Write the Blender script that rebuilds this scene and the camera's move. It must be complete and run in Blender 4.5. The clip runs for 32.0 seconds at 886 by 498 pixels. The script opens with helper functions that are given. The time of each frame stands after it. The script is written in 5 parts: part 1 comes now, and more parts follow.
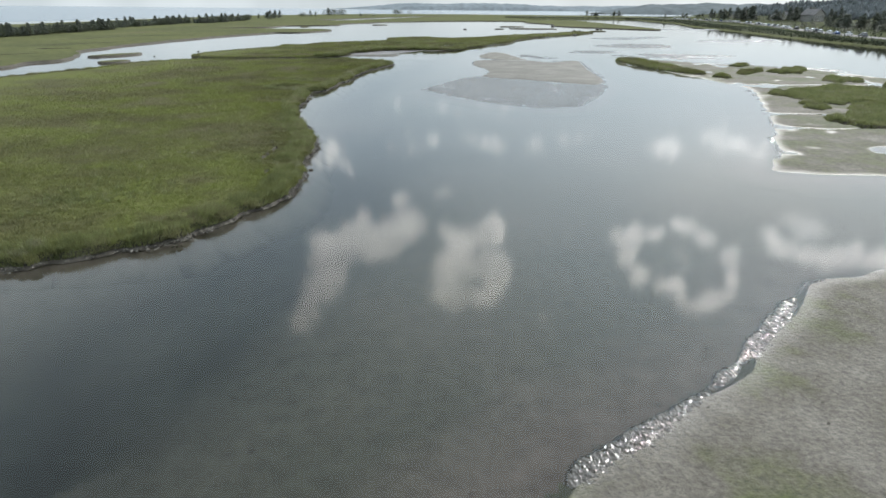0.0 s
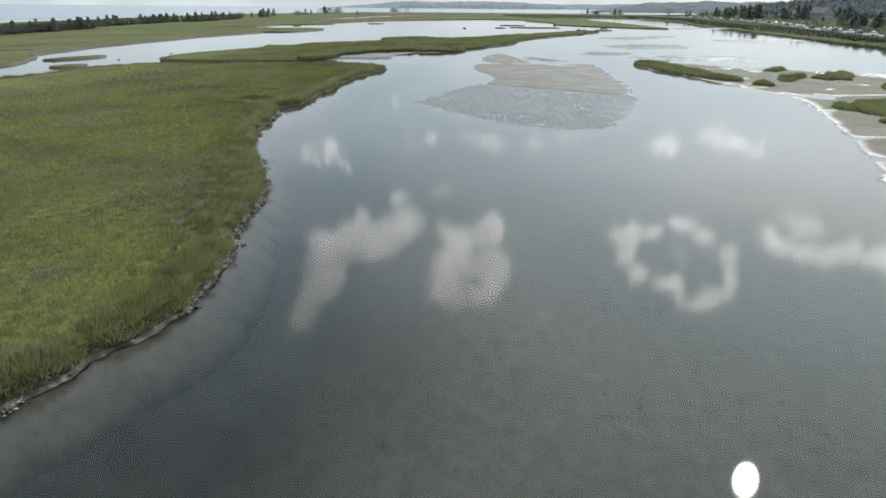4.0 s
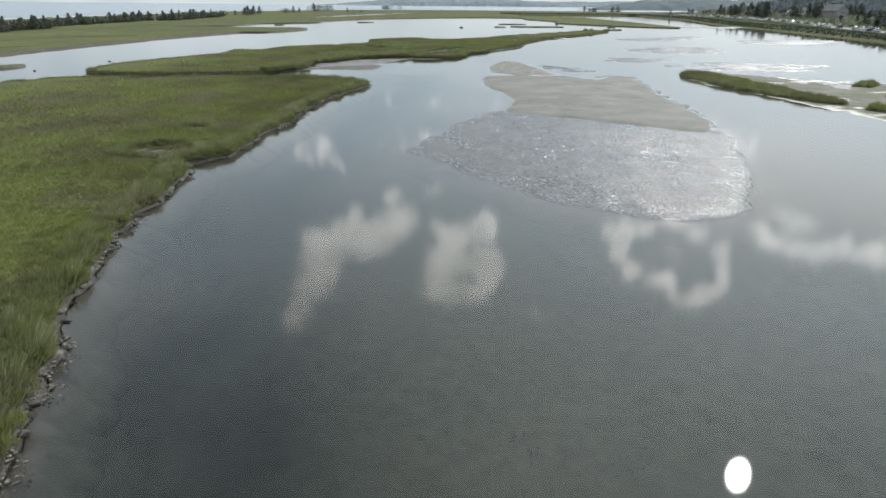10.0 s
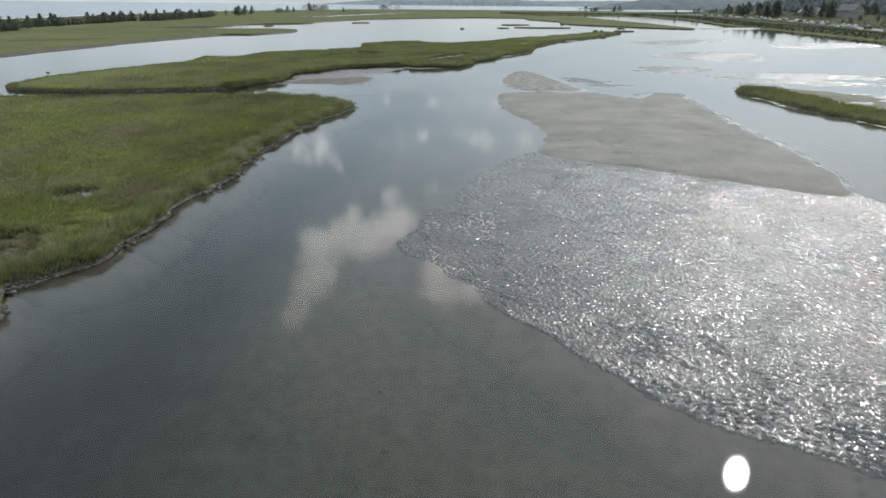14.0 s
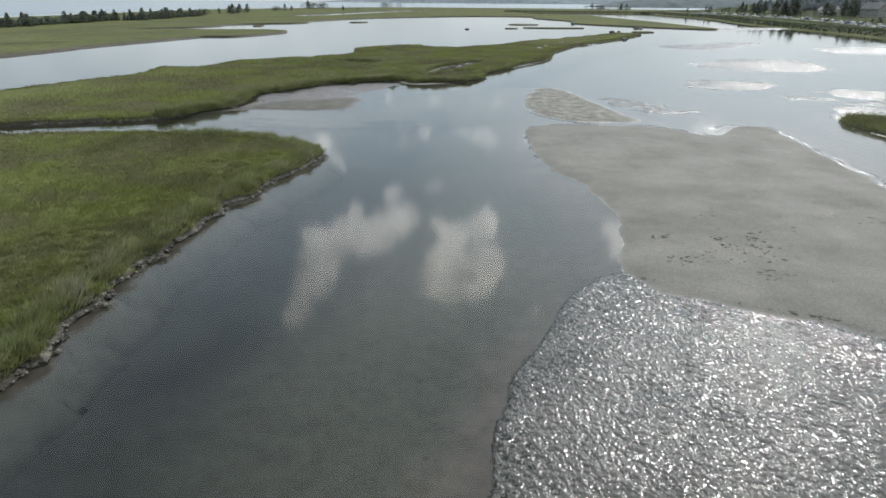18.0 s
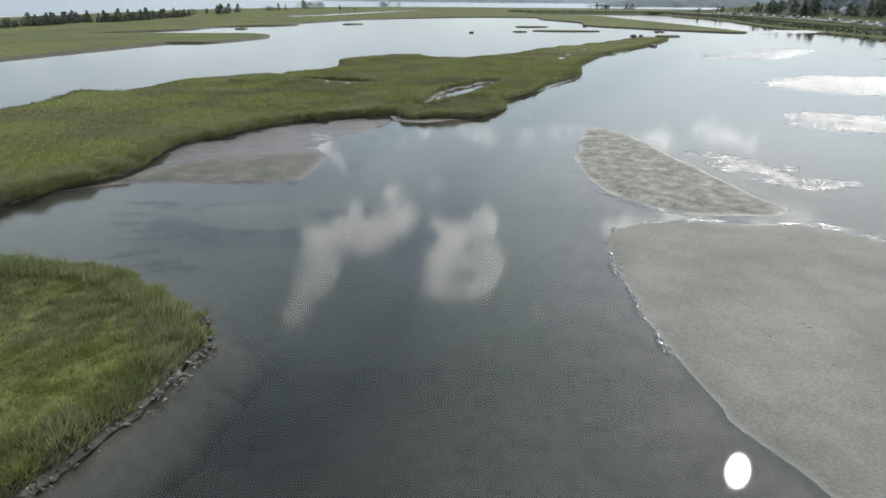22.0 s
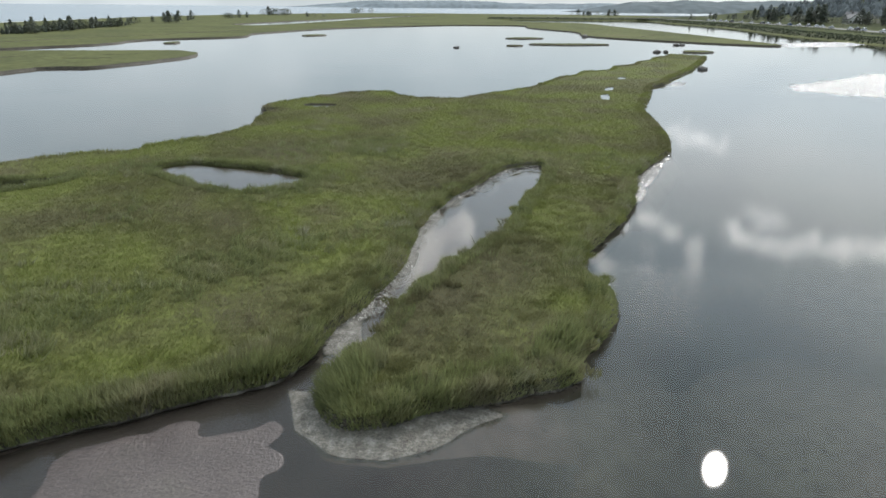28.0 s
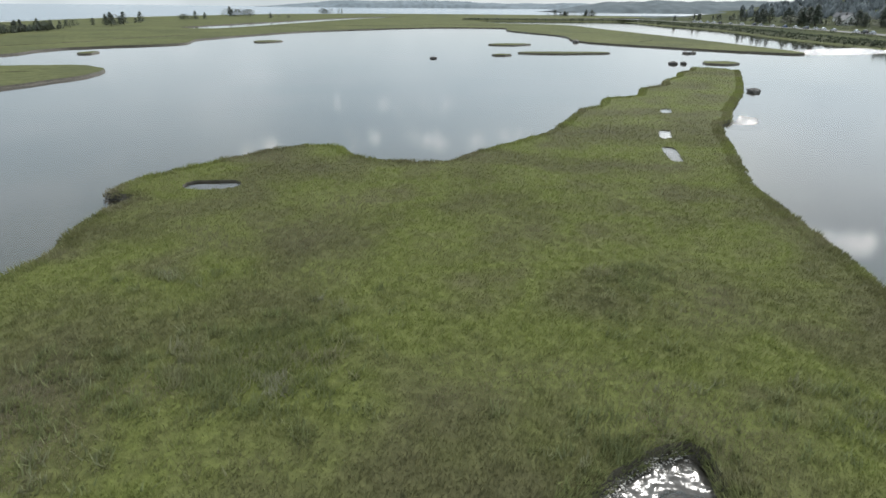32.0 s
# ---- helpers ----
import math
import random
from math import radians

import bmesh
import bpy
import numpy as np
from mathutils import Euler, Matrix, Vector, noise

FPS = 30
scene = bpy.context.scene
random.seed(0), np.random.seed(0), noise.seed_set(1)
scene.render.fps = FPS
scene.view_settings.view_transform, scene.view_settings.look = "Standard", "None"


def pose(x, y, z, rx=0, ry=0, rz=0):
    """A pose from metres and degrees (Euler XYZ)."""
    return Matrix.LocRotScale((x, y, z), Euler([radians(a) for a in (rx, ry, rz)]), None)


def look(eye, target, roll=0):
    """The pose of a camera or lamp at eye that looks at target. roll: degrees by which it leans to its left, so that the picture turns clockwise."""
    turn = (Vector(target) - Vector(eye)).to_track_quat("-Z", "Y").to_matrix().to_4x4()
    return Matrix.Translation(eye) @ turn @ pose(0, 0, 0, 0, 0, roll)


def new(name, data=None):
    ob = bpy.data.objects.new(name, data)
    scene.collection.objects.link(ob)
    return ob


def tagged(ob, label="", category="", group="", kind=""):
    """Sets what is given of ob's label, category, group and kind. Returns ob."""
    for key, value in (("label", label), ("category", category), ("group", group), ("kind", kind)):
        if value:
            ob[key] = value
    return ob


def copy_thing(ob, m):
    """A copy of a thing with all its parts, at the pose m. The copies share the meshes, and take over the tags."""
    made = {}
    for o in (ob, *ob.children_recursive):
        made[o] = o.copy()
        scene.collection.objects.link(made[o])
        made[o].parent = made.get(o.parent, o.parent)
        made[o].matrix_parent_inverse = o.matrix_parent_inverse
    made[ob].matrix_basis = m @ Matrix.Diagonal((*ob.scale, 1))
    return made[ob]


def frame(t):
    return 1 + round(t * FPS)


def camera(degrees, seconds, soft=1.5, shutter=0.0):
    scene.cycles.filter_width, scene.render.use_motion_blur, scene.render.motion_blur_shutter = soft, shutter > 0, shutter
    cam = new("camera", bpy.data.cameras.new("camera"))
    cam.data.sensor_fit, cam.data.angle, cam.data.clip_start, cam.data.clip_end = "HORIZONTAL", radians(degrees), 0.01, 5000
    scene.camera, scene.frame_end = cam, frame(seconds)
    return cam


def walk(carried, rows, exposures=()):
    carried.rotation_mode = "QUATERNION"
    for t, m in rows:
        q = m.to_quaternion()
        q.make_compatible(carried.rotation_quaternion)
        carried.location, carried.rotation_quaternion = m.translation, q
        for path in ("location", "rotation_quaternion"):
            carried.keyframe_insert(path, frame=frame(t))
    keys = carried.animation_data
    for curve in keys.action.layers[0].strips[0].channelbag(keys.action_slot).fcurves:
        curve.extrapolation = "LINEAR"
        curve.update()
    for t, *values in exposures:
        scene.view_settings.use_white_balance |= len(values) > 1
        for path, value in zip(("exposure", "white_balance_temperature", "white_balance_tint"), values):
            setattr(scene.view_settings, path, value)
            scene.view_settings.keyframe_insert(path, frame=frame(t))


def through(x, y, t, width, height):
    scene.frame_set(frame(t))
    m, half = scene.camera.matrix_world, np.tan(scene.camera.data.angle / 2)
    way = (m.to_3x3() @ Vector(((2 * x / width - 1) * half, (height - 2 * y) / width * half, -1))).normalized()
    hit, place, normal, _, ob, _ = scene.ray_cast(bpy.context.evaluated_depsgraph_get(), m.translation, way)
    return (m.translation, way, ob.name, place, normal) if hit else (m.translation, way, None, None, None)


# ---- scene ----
cam = camera(72.0, 32.0, soft=1.6)
PATH = [
    (0.0, (0.00, 0.00, 11.59), (-1.31, 46.48, -6.78), 0.51),
    (2.0, (-0.37, 8.69, 11.55), (-1.62, 55.13, -6.92), 0.51),
    (4.0, (-0.48, 16.46, 11.39), (-1.67, 62.90, -7.09), 0.51),
    (6.0, (-0.93, 25.06, 11.33), (-1.98, 71.49, -7.21), 0.51),
    (8.0, (-1.67, 34.65, 11.35), (-2.52, 81.05, -7.26), 0.51),
    (10.0, (-2.47, 44.84, 11.38), (-3.14, 91.23, -7.27), 0.51),
    (12.0, (-3.14, 55.33, 11.42), (-3.70, 101.72, -7.25), 0.51),
    (14.0, (-3.65, 66.12, 11.48), (-4.18, 112.49, -7.21), 0.51),
    (16.0, (-4.05, 77.49, 11.61), (-4.65, 123.83, -7.15), 0.51),
    (18.0, (-4.50, 89.87, 11.81), (-5.19, 136.18, -7.04), 0.51),
    (20.0, (-5.09, 103.63, 12.04), (-5.84, 149.91, -6.87), 0.51),
    (22.0, (-5.86, 118.87, 12.27), (-6.53, 165.15, -6.64), 0.51),
    (24.0, (-6.73, 135.35, 12.46), (-7.08, 181.67, -6.35), 0.51),
    (26.0, (-7.51, 152.56, 12.63), (-7.26, 198.95, -6.02), 0.51),
    (28.0, (-7.99, 169.94, 12.85), (-6.84, 216.37, -5.68), 0.51),
    (30.0, (-8.01, 187.38, 13.19), (-5.79, 233.76, -5.35), 0.51),
    (32.0, (-7.58, 205.87, 13.54), (-4.46, 252.20, -4.99), 0.51),
]
EXPOSURE = [(0.0, 0.3), (8.0, 0.29), (11.0, 0.18), (14.0, 0.08), (18.0, 0.12), (20.0, 0.28), (32.0, 0.26)]
walk(cam, [(t, look(eye, target, roll)) for t, eye, target, roll in PATH], EXPOSURE)

# ---- light: a high sun ahead and to the right, thin bright summer sky with broken cloud ----
SUN_AZ, SUN_EL = 30.8, 37.5          # degrees clockwise from +y, and above the horizon
sun_way = Vector((math.sin(radians(SUN_AZ)) * math.cos(radians(SUN_EL)), math.cos(radians(SUN_AZ)) * math.cos(radians(SUN_EL)), math.sin(radians(SUN_EL))))
sun_data = bpy.data.lights.new("sun", "SUN")
sun_data.energy, sun_data.angle, sun_data.color = 2.7, radians(0.55), (1.0, 0.965, 0.92)
sun = new("sun", sun_data)
sun.matrix_world = look(sun_way * 100, (0, 0, 0))

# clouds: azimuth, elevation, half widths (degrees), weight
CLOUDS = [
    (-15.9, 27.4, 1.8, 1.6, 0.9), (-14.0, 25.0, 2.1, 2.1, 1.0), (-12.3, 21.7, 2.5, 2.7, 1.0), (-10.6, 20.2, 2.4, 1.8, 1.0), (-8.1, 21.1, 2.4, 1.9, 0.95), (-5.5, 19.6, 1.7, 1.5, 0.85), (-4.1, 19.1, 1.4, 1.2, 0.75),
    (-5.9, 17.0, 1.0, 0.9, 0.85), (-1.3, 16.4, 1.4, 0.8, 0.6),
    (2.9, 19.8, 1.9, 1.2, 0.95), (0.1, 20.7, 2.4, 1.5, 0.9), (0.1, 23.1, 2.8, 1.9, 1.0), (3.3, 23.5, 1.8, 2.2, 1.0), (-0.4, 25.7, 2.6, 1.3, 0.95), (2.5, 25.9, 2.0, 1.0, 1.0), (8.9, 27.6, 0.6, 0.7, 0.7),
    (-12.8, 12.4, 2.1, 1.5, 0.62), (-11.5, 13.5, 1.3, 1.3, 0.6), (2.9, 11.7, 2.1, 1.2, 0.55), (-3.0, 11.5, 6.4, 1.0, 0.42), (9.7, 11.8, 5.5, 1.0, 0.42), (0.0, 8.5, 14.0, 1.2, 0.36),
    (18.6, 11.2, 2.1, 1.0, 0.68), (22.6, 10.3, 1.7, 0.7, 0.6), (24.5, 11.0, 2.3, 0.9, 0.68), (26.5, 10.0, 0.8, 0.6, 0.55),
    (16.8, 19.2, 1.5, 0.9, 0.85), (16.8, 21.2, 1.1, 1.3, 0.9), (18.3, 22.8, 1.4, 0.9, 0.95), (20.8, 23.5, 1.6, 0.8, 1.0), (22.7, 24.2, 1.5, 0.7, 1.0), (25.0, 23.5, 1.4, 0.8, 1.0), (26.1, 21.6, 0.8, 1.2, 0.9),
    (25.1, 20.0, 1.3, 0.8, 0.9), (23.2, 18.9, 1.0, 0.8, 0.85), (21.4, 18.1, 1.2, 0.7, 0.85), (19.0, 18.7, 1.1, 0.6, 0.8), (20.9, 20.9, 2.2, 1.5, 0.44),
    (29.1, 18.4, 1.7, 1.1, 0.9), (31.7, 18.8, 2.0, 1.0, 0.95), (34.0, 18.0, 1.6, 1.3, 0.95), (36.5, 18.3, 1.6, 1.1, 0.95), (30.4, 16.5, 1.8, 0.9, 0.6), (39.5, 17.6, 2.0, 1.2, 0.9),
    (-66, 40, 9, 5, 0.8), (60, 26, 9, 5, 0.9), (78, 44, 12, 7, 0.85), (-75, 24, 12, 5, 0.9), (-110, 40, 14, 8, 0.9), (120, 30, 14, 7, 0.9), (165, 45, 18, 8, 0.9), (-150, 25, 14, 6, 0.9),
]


def nodes_of(owner):
    owner.use_nodes = True
    tree = owner.node_tree
    tree.nodes.clear()

    def add(kind, ins=None, **props):
        n = tree.nodes.new(kind)
        for k, v in props.items():
            setattr(n, k, v)
        for k, v in (ins or {}).items():
            if isinstance(v, bpy.types.NodeSocket):
                tree.links.new(v, n.inputs[k])
            else:
                n.inputs[k].default_value = v
        return n
    return tree, add


world = bpy.data.worlds.new("sky")
scene.world = world
tree, add = nodes_of(world)


def mth(op, a, b=0.0, c=0.0, clamp=False):
    return add("ShaderNodeMath", {0: a, 1: b, 2: c}, operation=op, use_clamp=clamp).outputs[0]


coord = add("ShaderNodeTexCoord").outputs["Generated"]
sep = add("ShaderNodeSeparateXYZ", {0: coord})
up = mth("MAXIMUM", sep.outputs[2], 0.012)
flat = add("ShaderNodeCombineXYZ", {0: sep.outputs[0], 1: sep.outputs[1], 2: up}).outputs[0]
sky = add("ShaderNodeTexSky", {0: flat}, sky_type="NISHITA", sun_disc=False, sun_elevation=radians(SUN_EL), sun_rotation=radians(SUN_AZ), air_density=1.0, dust_density=0.8, ozone_density=1.0)
warp = add("ShaderNodeTexNoise", {"Vector": flat, "Scale": 16.0, "Detail": 7.0, "Roughness": 0.6})
wsep = add("ShaderNodeSeparateColor", {0: warp.outputs["Color"]})
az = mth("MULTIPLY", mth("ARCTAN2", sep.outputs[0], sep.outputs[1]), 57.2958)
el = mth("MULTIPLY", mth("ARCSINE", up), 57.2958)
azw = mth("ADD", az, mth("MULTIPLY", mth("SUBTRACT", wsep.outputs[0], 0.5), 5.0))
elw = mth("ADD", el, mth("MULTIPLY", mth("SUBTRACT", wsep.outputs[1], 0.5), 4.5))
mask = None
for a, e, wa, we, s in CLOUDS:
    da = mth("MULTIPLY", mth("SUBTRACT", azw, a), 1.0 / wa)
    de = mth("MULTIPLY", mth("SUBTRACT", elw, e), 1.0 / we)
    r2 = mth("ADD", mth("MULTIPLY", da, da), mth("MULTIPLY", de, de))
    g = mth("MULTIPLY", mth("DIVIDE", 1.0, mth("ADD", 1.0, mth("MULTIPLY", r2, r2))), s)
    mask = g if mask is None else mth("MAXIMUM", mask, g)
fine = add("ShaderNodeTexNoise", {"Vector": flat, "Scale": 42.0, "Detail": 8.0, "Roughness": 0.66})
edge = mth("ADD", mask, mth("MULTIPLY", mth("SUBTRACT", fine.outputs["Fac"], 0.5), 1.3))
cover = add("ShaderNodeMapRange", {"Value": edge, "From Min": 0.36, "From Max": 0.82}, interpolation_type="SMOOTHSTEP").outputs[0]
veil = add("ShaderNodeTexNoise", {"Vector": flat, "Scale": 3.2, "Detail": 4.0, "Roughness": 0.55}).outputs["Fac"]
veilf = add("ShaderNodeMapRange", {"Value": veil, "From Min": 0.42, "From Max": 0.8, "To Max": 0.35}).outputs[0]
haze = add("ShaderNodeValToRGB", {0: mth("MULTIPLY", el, 1 / 90)})
for stop, (pos, c) in zip((haze.color_ramp.elements[0], haze.color_ramp.elements[1], haze.color_ramp.elements.new(0.1), haze.color_ramp.elements.new(0.2), haze.color_ramp.elements.new(0.45)),
                          ((0.0, (0.38, 0.44, 0.485)), (1.0, (0.35, 0.455, 0.60)), (0.13, (0.51, 0.62, 0.705)), (0.26, (0.54, 0.665, 0.76)), (0.45, (0.455, 0.57, 0.68)))):
    stop.position, stop.color = pos, (*c, 1)
hazy = add("ShaderNodeVectorMath", {0: haze.outputs[0], 3: 10.0}, operation="SCALE").outputs[0]
toward = add("ShaderNodeVectorMath", {0: flat, 1: tuple(sun_way)}, operation="DOT_PRODUCT").outputs["Value"]
glow = mth("ADD", 1.0, mth("MULTIPLY", mth("POWER", mth("MAXIMUM", toward, 0.0), 8.0), 1.05))
hazy = add("ShaderNodeVectorMath", {0: hazy, 3: glow}, operation="SCALE").outputs[0]
side = mth("MULTIPLY", mth("SUBTRACT", az, 32.0), 1 / 20.0)
low = mth("MULTIPLY", mth("SUBTRACT", el, 14.5), 1 / 6.5)
sheen = mth("POWER", 2.718, mth("MULTIPLY", mth("ADD", mth("MULTIPLY", side, side), mth("MULTIPLY", low, low)), -1.0))
grey = add("ShaderNodeMix", {0: 0.9, 6: sky.outputs[0], 7: hazy}, data_type="RGBA").outputs[2]
thin = add("ShaderNodeMix", {0: mth("MAXIMUM", veilf, mth("MULTIPLY", sheen, mth("ADD", 0.35, veil), clamp=True)), 6: grey, 7: (11.4, 12.0, 12.3, 1)}, data_type="RGBA").outputs[2]
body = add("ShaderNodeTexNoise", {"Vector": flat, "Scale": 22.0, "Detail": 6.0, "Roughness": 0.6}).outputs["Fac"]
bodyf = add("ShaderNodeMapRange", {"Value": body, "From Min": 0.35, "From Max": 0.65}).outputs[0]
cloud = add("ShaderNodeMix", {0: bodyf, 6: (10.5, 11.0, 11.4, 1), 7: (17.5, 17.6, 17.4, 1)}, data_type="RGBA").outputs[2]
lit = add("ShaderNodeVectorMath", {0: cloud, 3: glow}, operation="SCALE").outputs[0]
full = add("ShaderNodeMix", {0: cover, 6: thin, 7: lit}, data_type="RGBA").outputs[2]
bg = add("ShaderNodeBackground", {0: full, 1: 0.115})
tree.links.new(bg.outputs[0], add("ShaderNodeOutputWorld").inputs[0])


# ---- materials ----
def noise_ramp(add, vec, scale, stops, detail=6.0, rough=0.6):
    """A noise at that scale turned into colours; returns the colour socket and the noise itself."""
    n = add("ShaderNodeTexNoise", {"Vector": vec, "Scale": scale, "Detail": detail, "Roughness": rough})
    r = add("ShaderNodeValToRGB", {0: n.outputs["Fac"]})
    ramp = r.color_ramp
    while len(ramp.elements) < len(stops):
        ramp.elements.new(0.5)
    for el_, (pos, col) in zip(ramp.elements, stops):
        el_.position, el_.color = pos, (*col, 1)
    return r.outputs[0], n.outputs["Fac"]


def surface(name, stops, scale=1.0, fine=12.0, fine_amount=0.35, roughness=0.85, bump=0.3, bump_dist=0.02, metallic=0.0, specular=0.4, island=0.0, tint=0.0, wet=None):
    """Two scales of noise: stains and patches below, grain on top."""
    mat = bpy.data.materials.new(name)
    tree, add = nodes_of(mat)
    vec = add("ShaderNodeNewGeometry").outputs["Position"]
    col, _ = noise_ramp(add, vec, scale, stops)
    grain = add("ShaderNodeTexNoise", {"Vector": vec, "Scale": fine, "Detail": 5.0, "Roughness": 0.65}).outputs["Fac"]
    lift = add("ShaderNodeMapRange", {"Value": grain, "From Min": 0.3, "From Max": 0.7, "To Min": 1 - fine_amount, "To Max": 1 + fine_amount}).outputs[0]
    if island:
        rnd = add("ShaderNodeNewGeometry").outputs["Random Per Island"]
        k = add("ShaderNodeMapRange", {"Value": rnd, "To Min": 1 - island, "To Max": 1 + island}).outputs[0]
        lift = add("ShaderNodeMath", {0: lift, 1: k}, operation="MULTIPLY").outputs[0]
    if tint:
        rnd = add("ShaderNodeObjectInfo").outputs["Random"]
        k = add("ShaderNodeMapRange", {"Value": rnd, "To Min": 1 - tint, "To Max": 1 + tint}).outputs[0]
        lift = add("ShaderNodeMath", {0: lift, 1: k}, operation="MULTIPLY").outputs[0]
    colour = add("ShaderNodeVectorMath", {0: col, 3: lift}, operation="SCALE").outputs[0]
    ins = {"Base Color": colour, "Roughness": roughness, "Metallic": metallic, "Specular IOR Level": specular}
    if wet:
        lvl = add("ShaderNodeSeparateXYZ", {0: vec}).outputs[2]
        lvl = add("ShaderNodeMath", {0: lvl, 1: add("ShaderNodeMath", {0: grain, 1: 0.06}, operation="MULTIPLY").outputs[0]}, operation="ADD").outputs[0]
        ins["Roughness"] = add("ShaderNodeMapRange", {"Value": lvl, "From Min": wet[0], "From Max": wet[1], "To Min": wet[2], "To Max": roughness}).outputs[0]
        ins["Specular IOR Level"] = 0.5
    if bump:
        ins["Normal"] = add("ShaderNodeBump", {"Height": grain, "Strength": bump, "Distance": bump_dist}).outputs[0]
    bsdf = add("ShaderNodeBsdfPrincipled", ins)
    tree.links.new(bsdf.outputs[0], add("ShaderNodeOutputMaterial").inputs[0])
    return mat


def leaf_surface(name, stops, scale, through=0.35, island=0.3, patch=None):
    """Blades and leaves: diffuse with some light let through."""
    mat = bpy.data.materials.new(name)
    tree, add = nodes_of(mat)
    geo = add("ShaderNodeNewGeometry")
    col, _ = noise_ramp(add, geo.outputs["Position"], scale, stops, 5.0, 0.55)
    if patch:
        dry = add("ShaderNodeTexNoise", {"Vector": geo.outputs["Position"], "Scale": patch[0], "Detail": 4.0, "Roughness": 0.6}).outputs["Fac"]
        f = add("ShaderNodeMapRange", {"Value": dry, "From Min": patch[2], "From Max": patch[3]}).outputs[0]
        col = add("ShaderNodeMix", {0: f, 6: col, 7: (*patch[1], 1)}, data_type="RGBA").outputs[2]
    tuft = add("ShaderNodeTexNoise", {"Vector": geo.outputs["Position"], "Scale": 1.1, "Detail": 3.0, "Roughness": 0.6}).outputs["Fac"]
    tuft = add("ShaderNodeMapRange", {"Value": tuft, "From Min": 0.3, "From Max": 0.7, "To Min": 0.84, "To Max": 1.16}).outputs[0]
    col = add("ShaderNodeVectorMath", {0: col, 3: tuft}, operation="SCALE").outputs[0]
    k = add("ShaderNodeMapRange", {"Value": geo.outputs["Random Per Island"], "To Min": 1 - island, "To Max": 1 + island}).outputs[0]
    colour = add("ShaderNodeVectorMath", {0: col, 3: k}, operation="SCALE").outputs[0]
    d = add("ShaderNodeBsdfPrincipled", {"Base Color": colour, "Roughness": 0.6, "Specular IOR Level": 0.25})
    t = add("ShaderNodeBsdfTranslucent", {"Color": colour})
    mix = add("ShaderNodeMixShader", {0: through, 1: d.outputs[0], 2: t.outputs[0]})
    tree.links.new(mix.outputs[0], add("ShaderNodeOutputMaterial").inputs[0])
    return mat


def water_surface(name):
    """Clear shallow water: sky in it towards the grazing view, the bed through it when seen from above. Mostly glassy, with cat's paws and one ruffled race below the tongue."""
    mat = bpy.data.materials.new(name)
    tree, add = nodes_of(mat)
    vec = add("ShaderNodeNewGeometry").outputs["Position"]

    def calc(op, a, b):
        return add("ShaderNodeMath", {0: a, 1: b}, operation=op).outputs[0]

    def grain(scale, stretch, detail):
        return add("ShaderNodeTexNoise", {"Vector": add("ShaderNodeVectorMath", {0: vec, 1: stretch}, operation="MULTIPLY").outputs[0], "Scale": scale, "Detail": detail, "Roughness": 0.55}).outputs["Fac"]
    gust = grain(0.055, (1.0, 0.55, 1.0), 3.0)
    paw = add("ShaderNodeMapRange", {"Value": gust, "From Min": 0.5, "From Max": 0.68, "To Min": 0.05, "To Max": 0.5}).outputs[0]
    away = add("ShaderNodeVectorMath", {0: vec, 1: (4.8, 193.5, 0.0)}, operation="DISTANCE").outputs["Value"]
    race = add("ShaderNodeMapRange", {"Value": away, "From Min": 4.0, "From Max": 8.0, "To Min": 1.0, "To Max": 0.0}, interpolation_type="SMOOTHSTEP").outputs[0]
    small = calc("MULTIPLY", grain(2.1, (0.5, 1.6, 1.0), 2.0), paw)
    swell = calc("MULTIPLY", grain(0.3, (0.7, 1.3, 1.0), 2.0), 1.2)
    rush = calc("MULTIPLY", calc("MULTIPLY", grain(2.6, (0.6, 1.4, 1.0), 2.0), race), 26.0)
    bump = add("ShaderNodeBump", {"Height": calc("ADD", calc("ADD", small, swell), rush), "Strength": 0.5, "Distance": 0.0015, "Filter Width": 1.0}).outputs[0]
    gloss = add("ShaderNodeBsdfAnisotropic", {"Color": (1, 1, 1, 1), "Roughness": 0.066, "Normal": bump}, distribution="BECKMANN")
    clear = add("ShaderNodeBsdfTransparent", {"Color": (0.93, 0.93, 0.88, 1)})
    fres = add("ShaderNodeFresnel", {"IOR": 1.34, "Normal": bump}).outputs[0]
    mix = add("ShaderNodeMixShader", {0: fres, 1: clear.outputs[0], 2: gloss.outputs[0]})
    tree.links.new(mix.outputs[0], add("ShaderNodeOutputMaterial").inputs[0])
    return mat


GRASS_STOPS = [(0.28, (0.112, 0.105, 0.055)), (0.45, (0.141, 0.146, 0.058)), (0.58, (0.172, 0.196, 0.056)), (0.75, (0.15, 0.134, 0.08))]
# turf: grass colours times 0.6, with the shade among the blades painted in
SHADED_TURF_STOPS = [(pos, tuple(c * 0.6 for c in col)) for pos, col in GRASS_STOPS]
M_GRASS = leaf_surface("salt_grass", GRASS_STOPS, 0.09, 0.35, 0.13, (0.11, (0.20, 0.18, 0.115), 0.5, 0.7))
M_TALL = leaf_surface("cord_grass", [(0.3, (0.14, 0.156, 0.07)), (0.5, (0.185, 0.205, 0.086)), (0.7, (0.23, 0.22, 0.13))], 0.35, 0.4, 0.25, (0.3, (0.26, 0.25, 0.18), 0.58, 0.72))
M_TURF = surface("shaded_marsh_turf", SHADED_TURF_STOPS, 0.09, 3.0, 0.3, 0.95, 0.5, 0.15, specular=0.1)
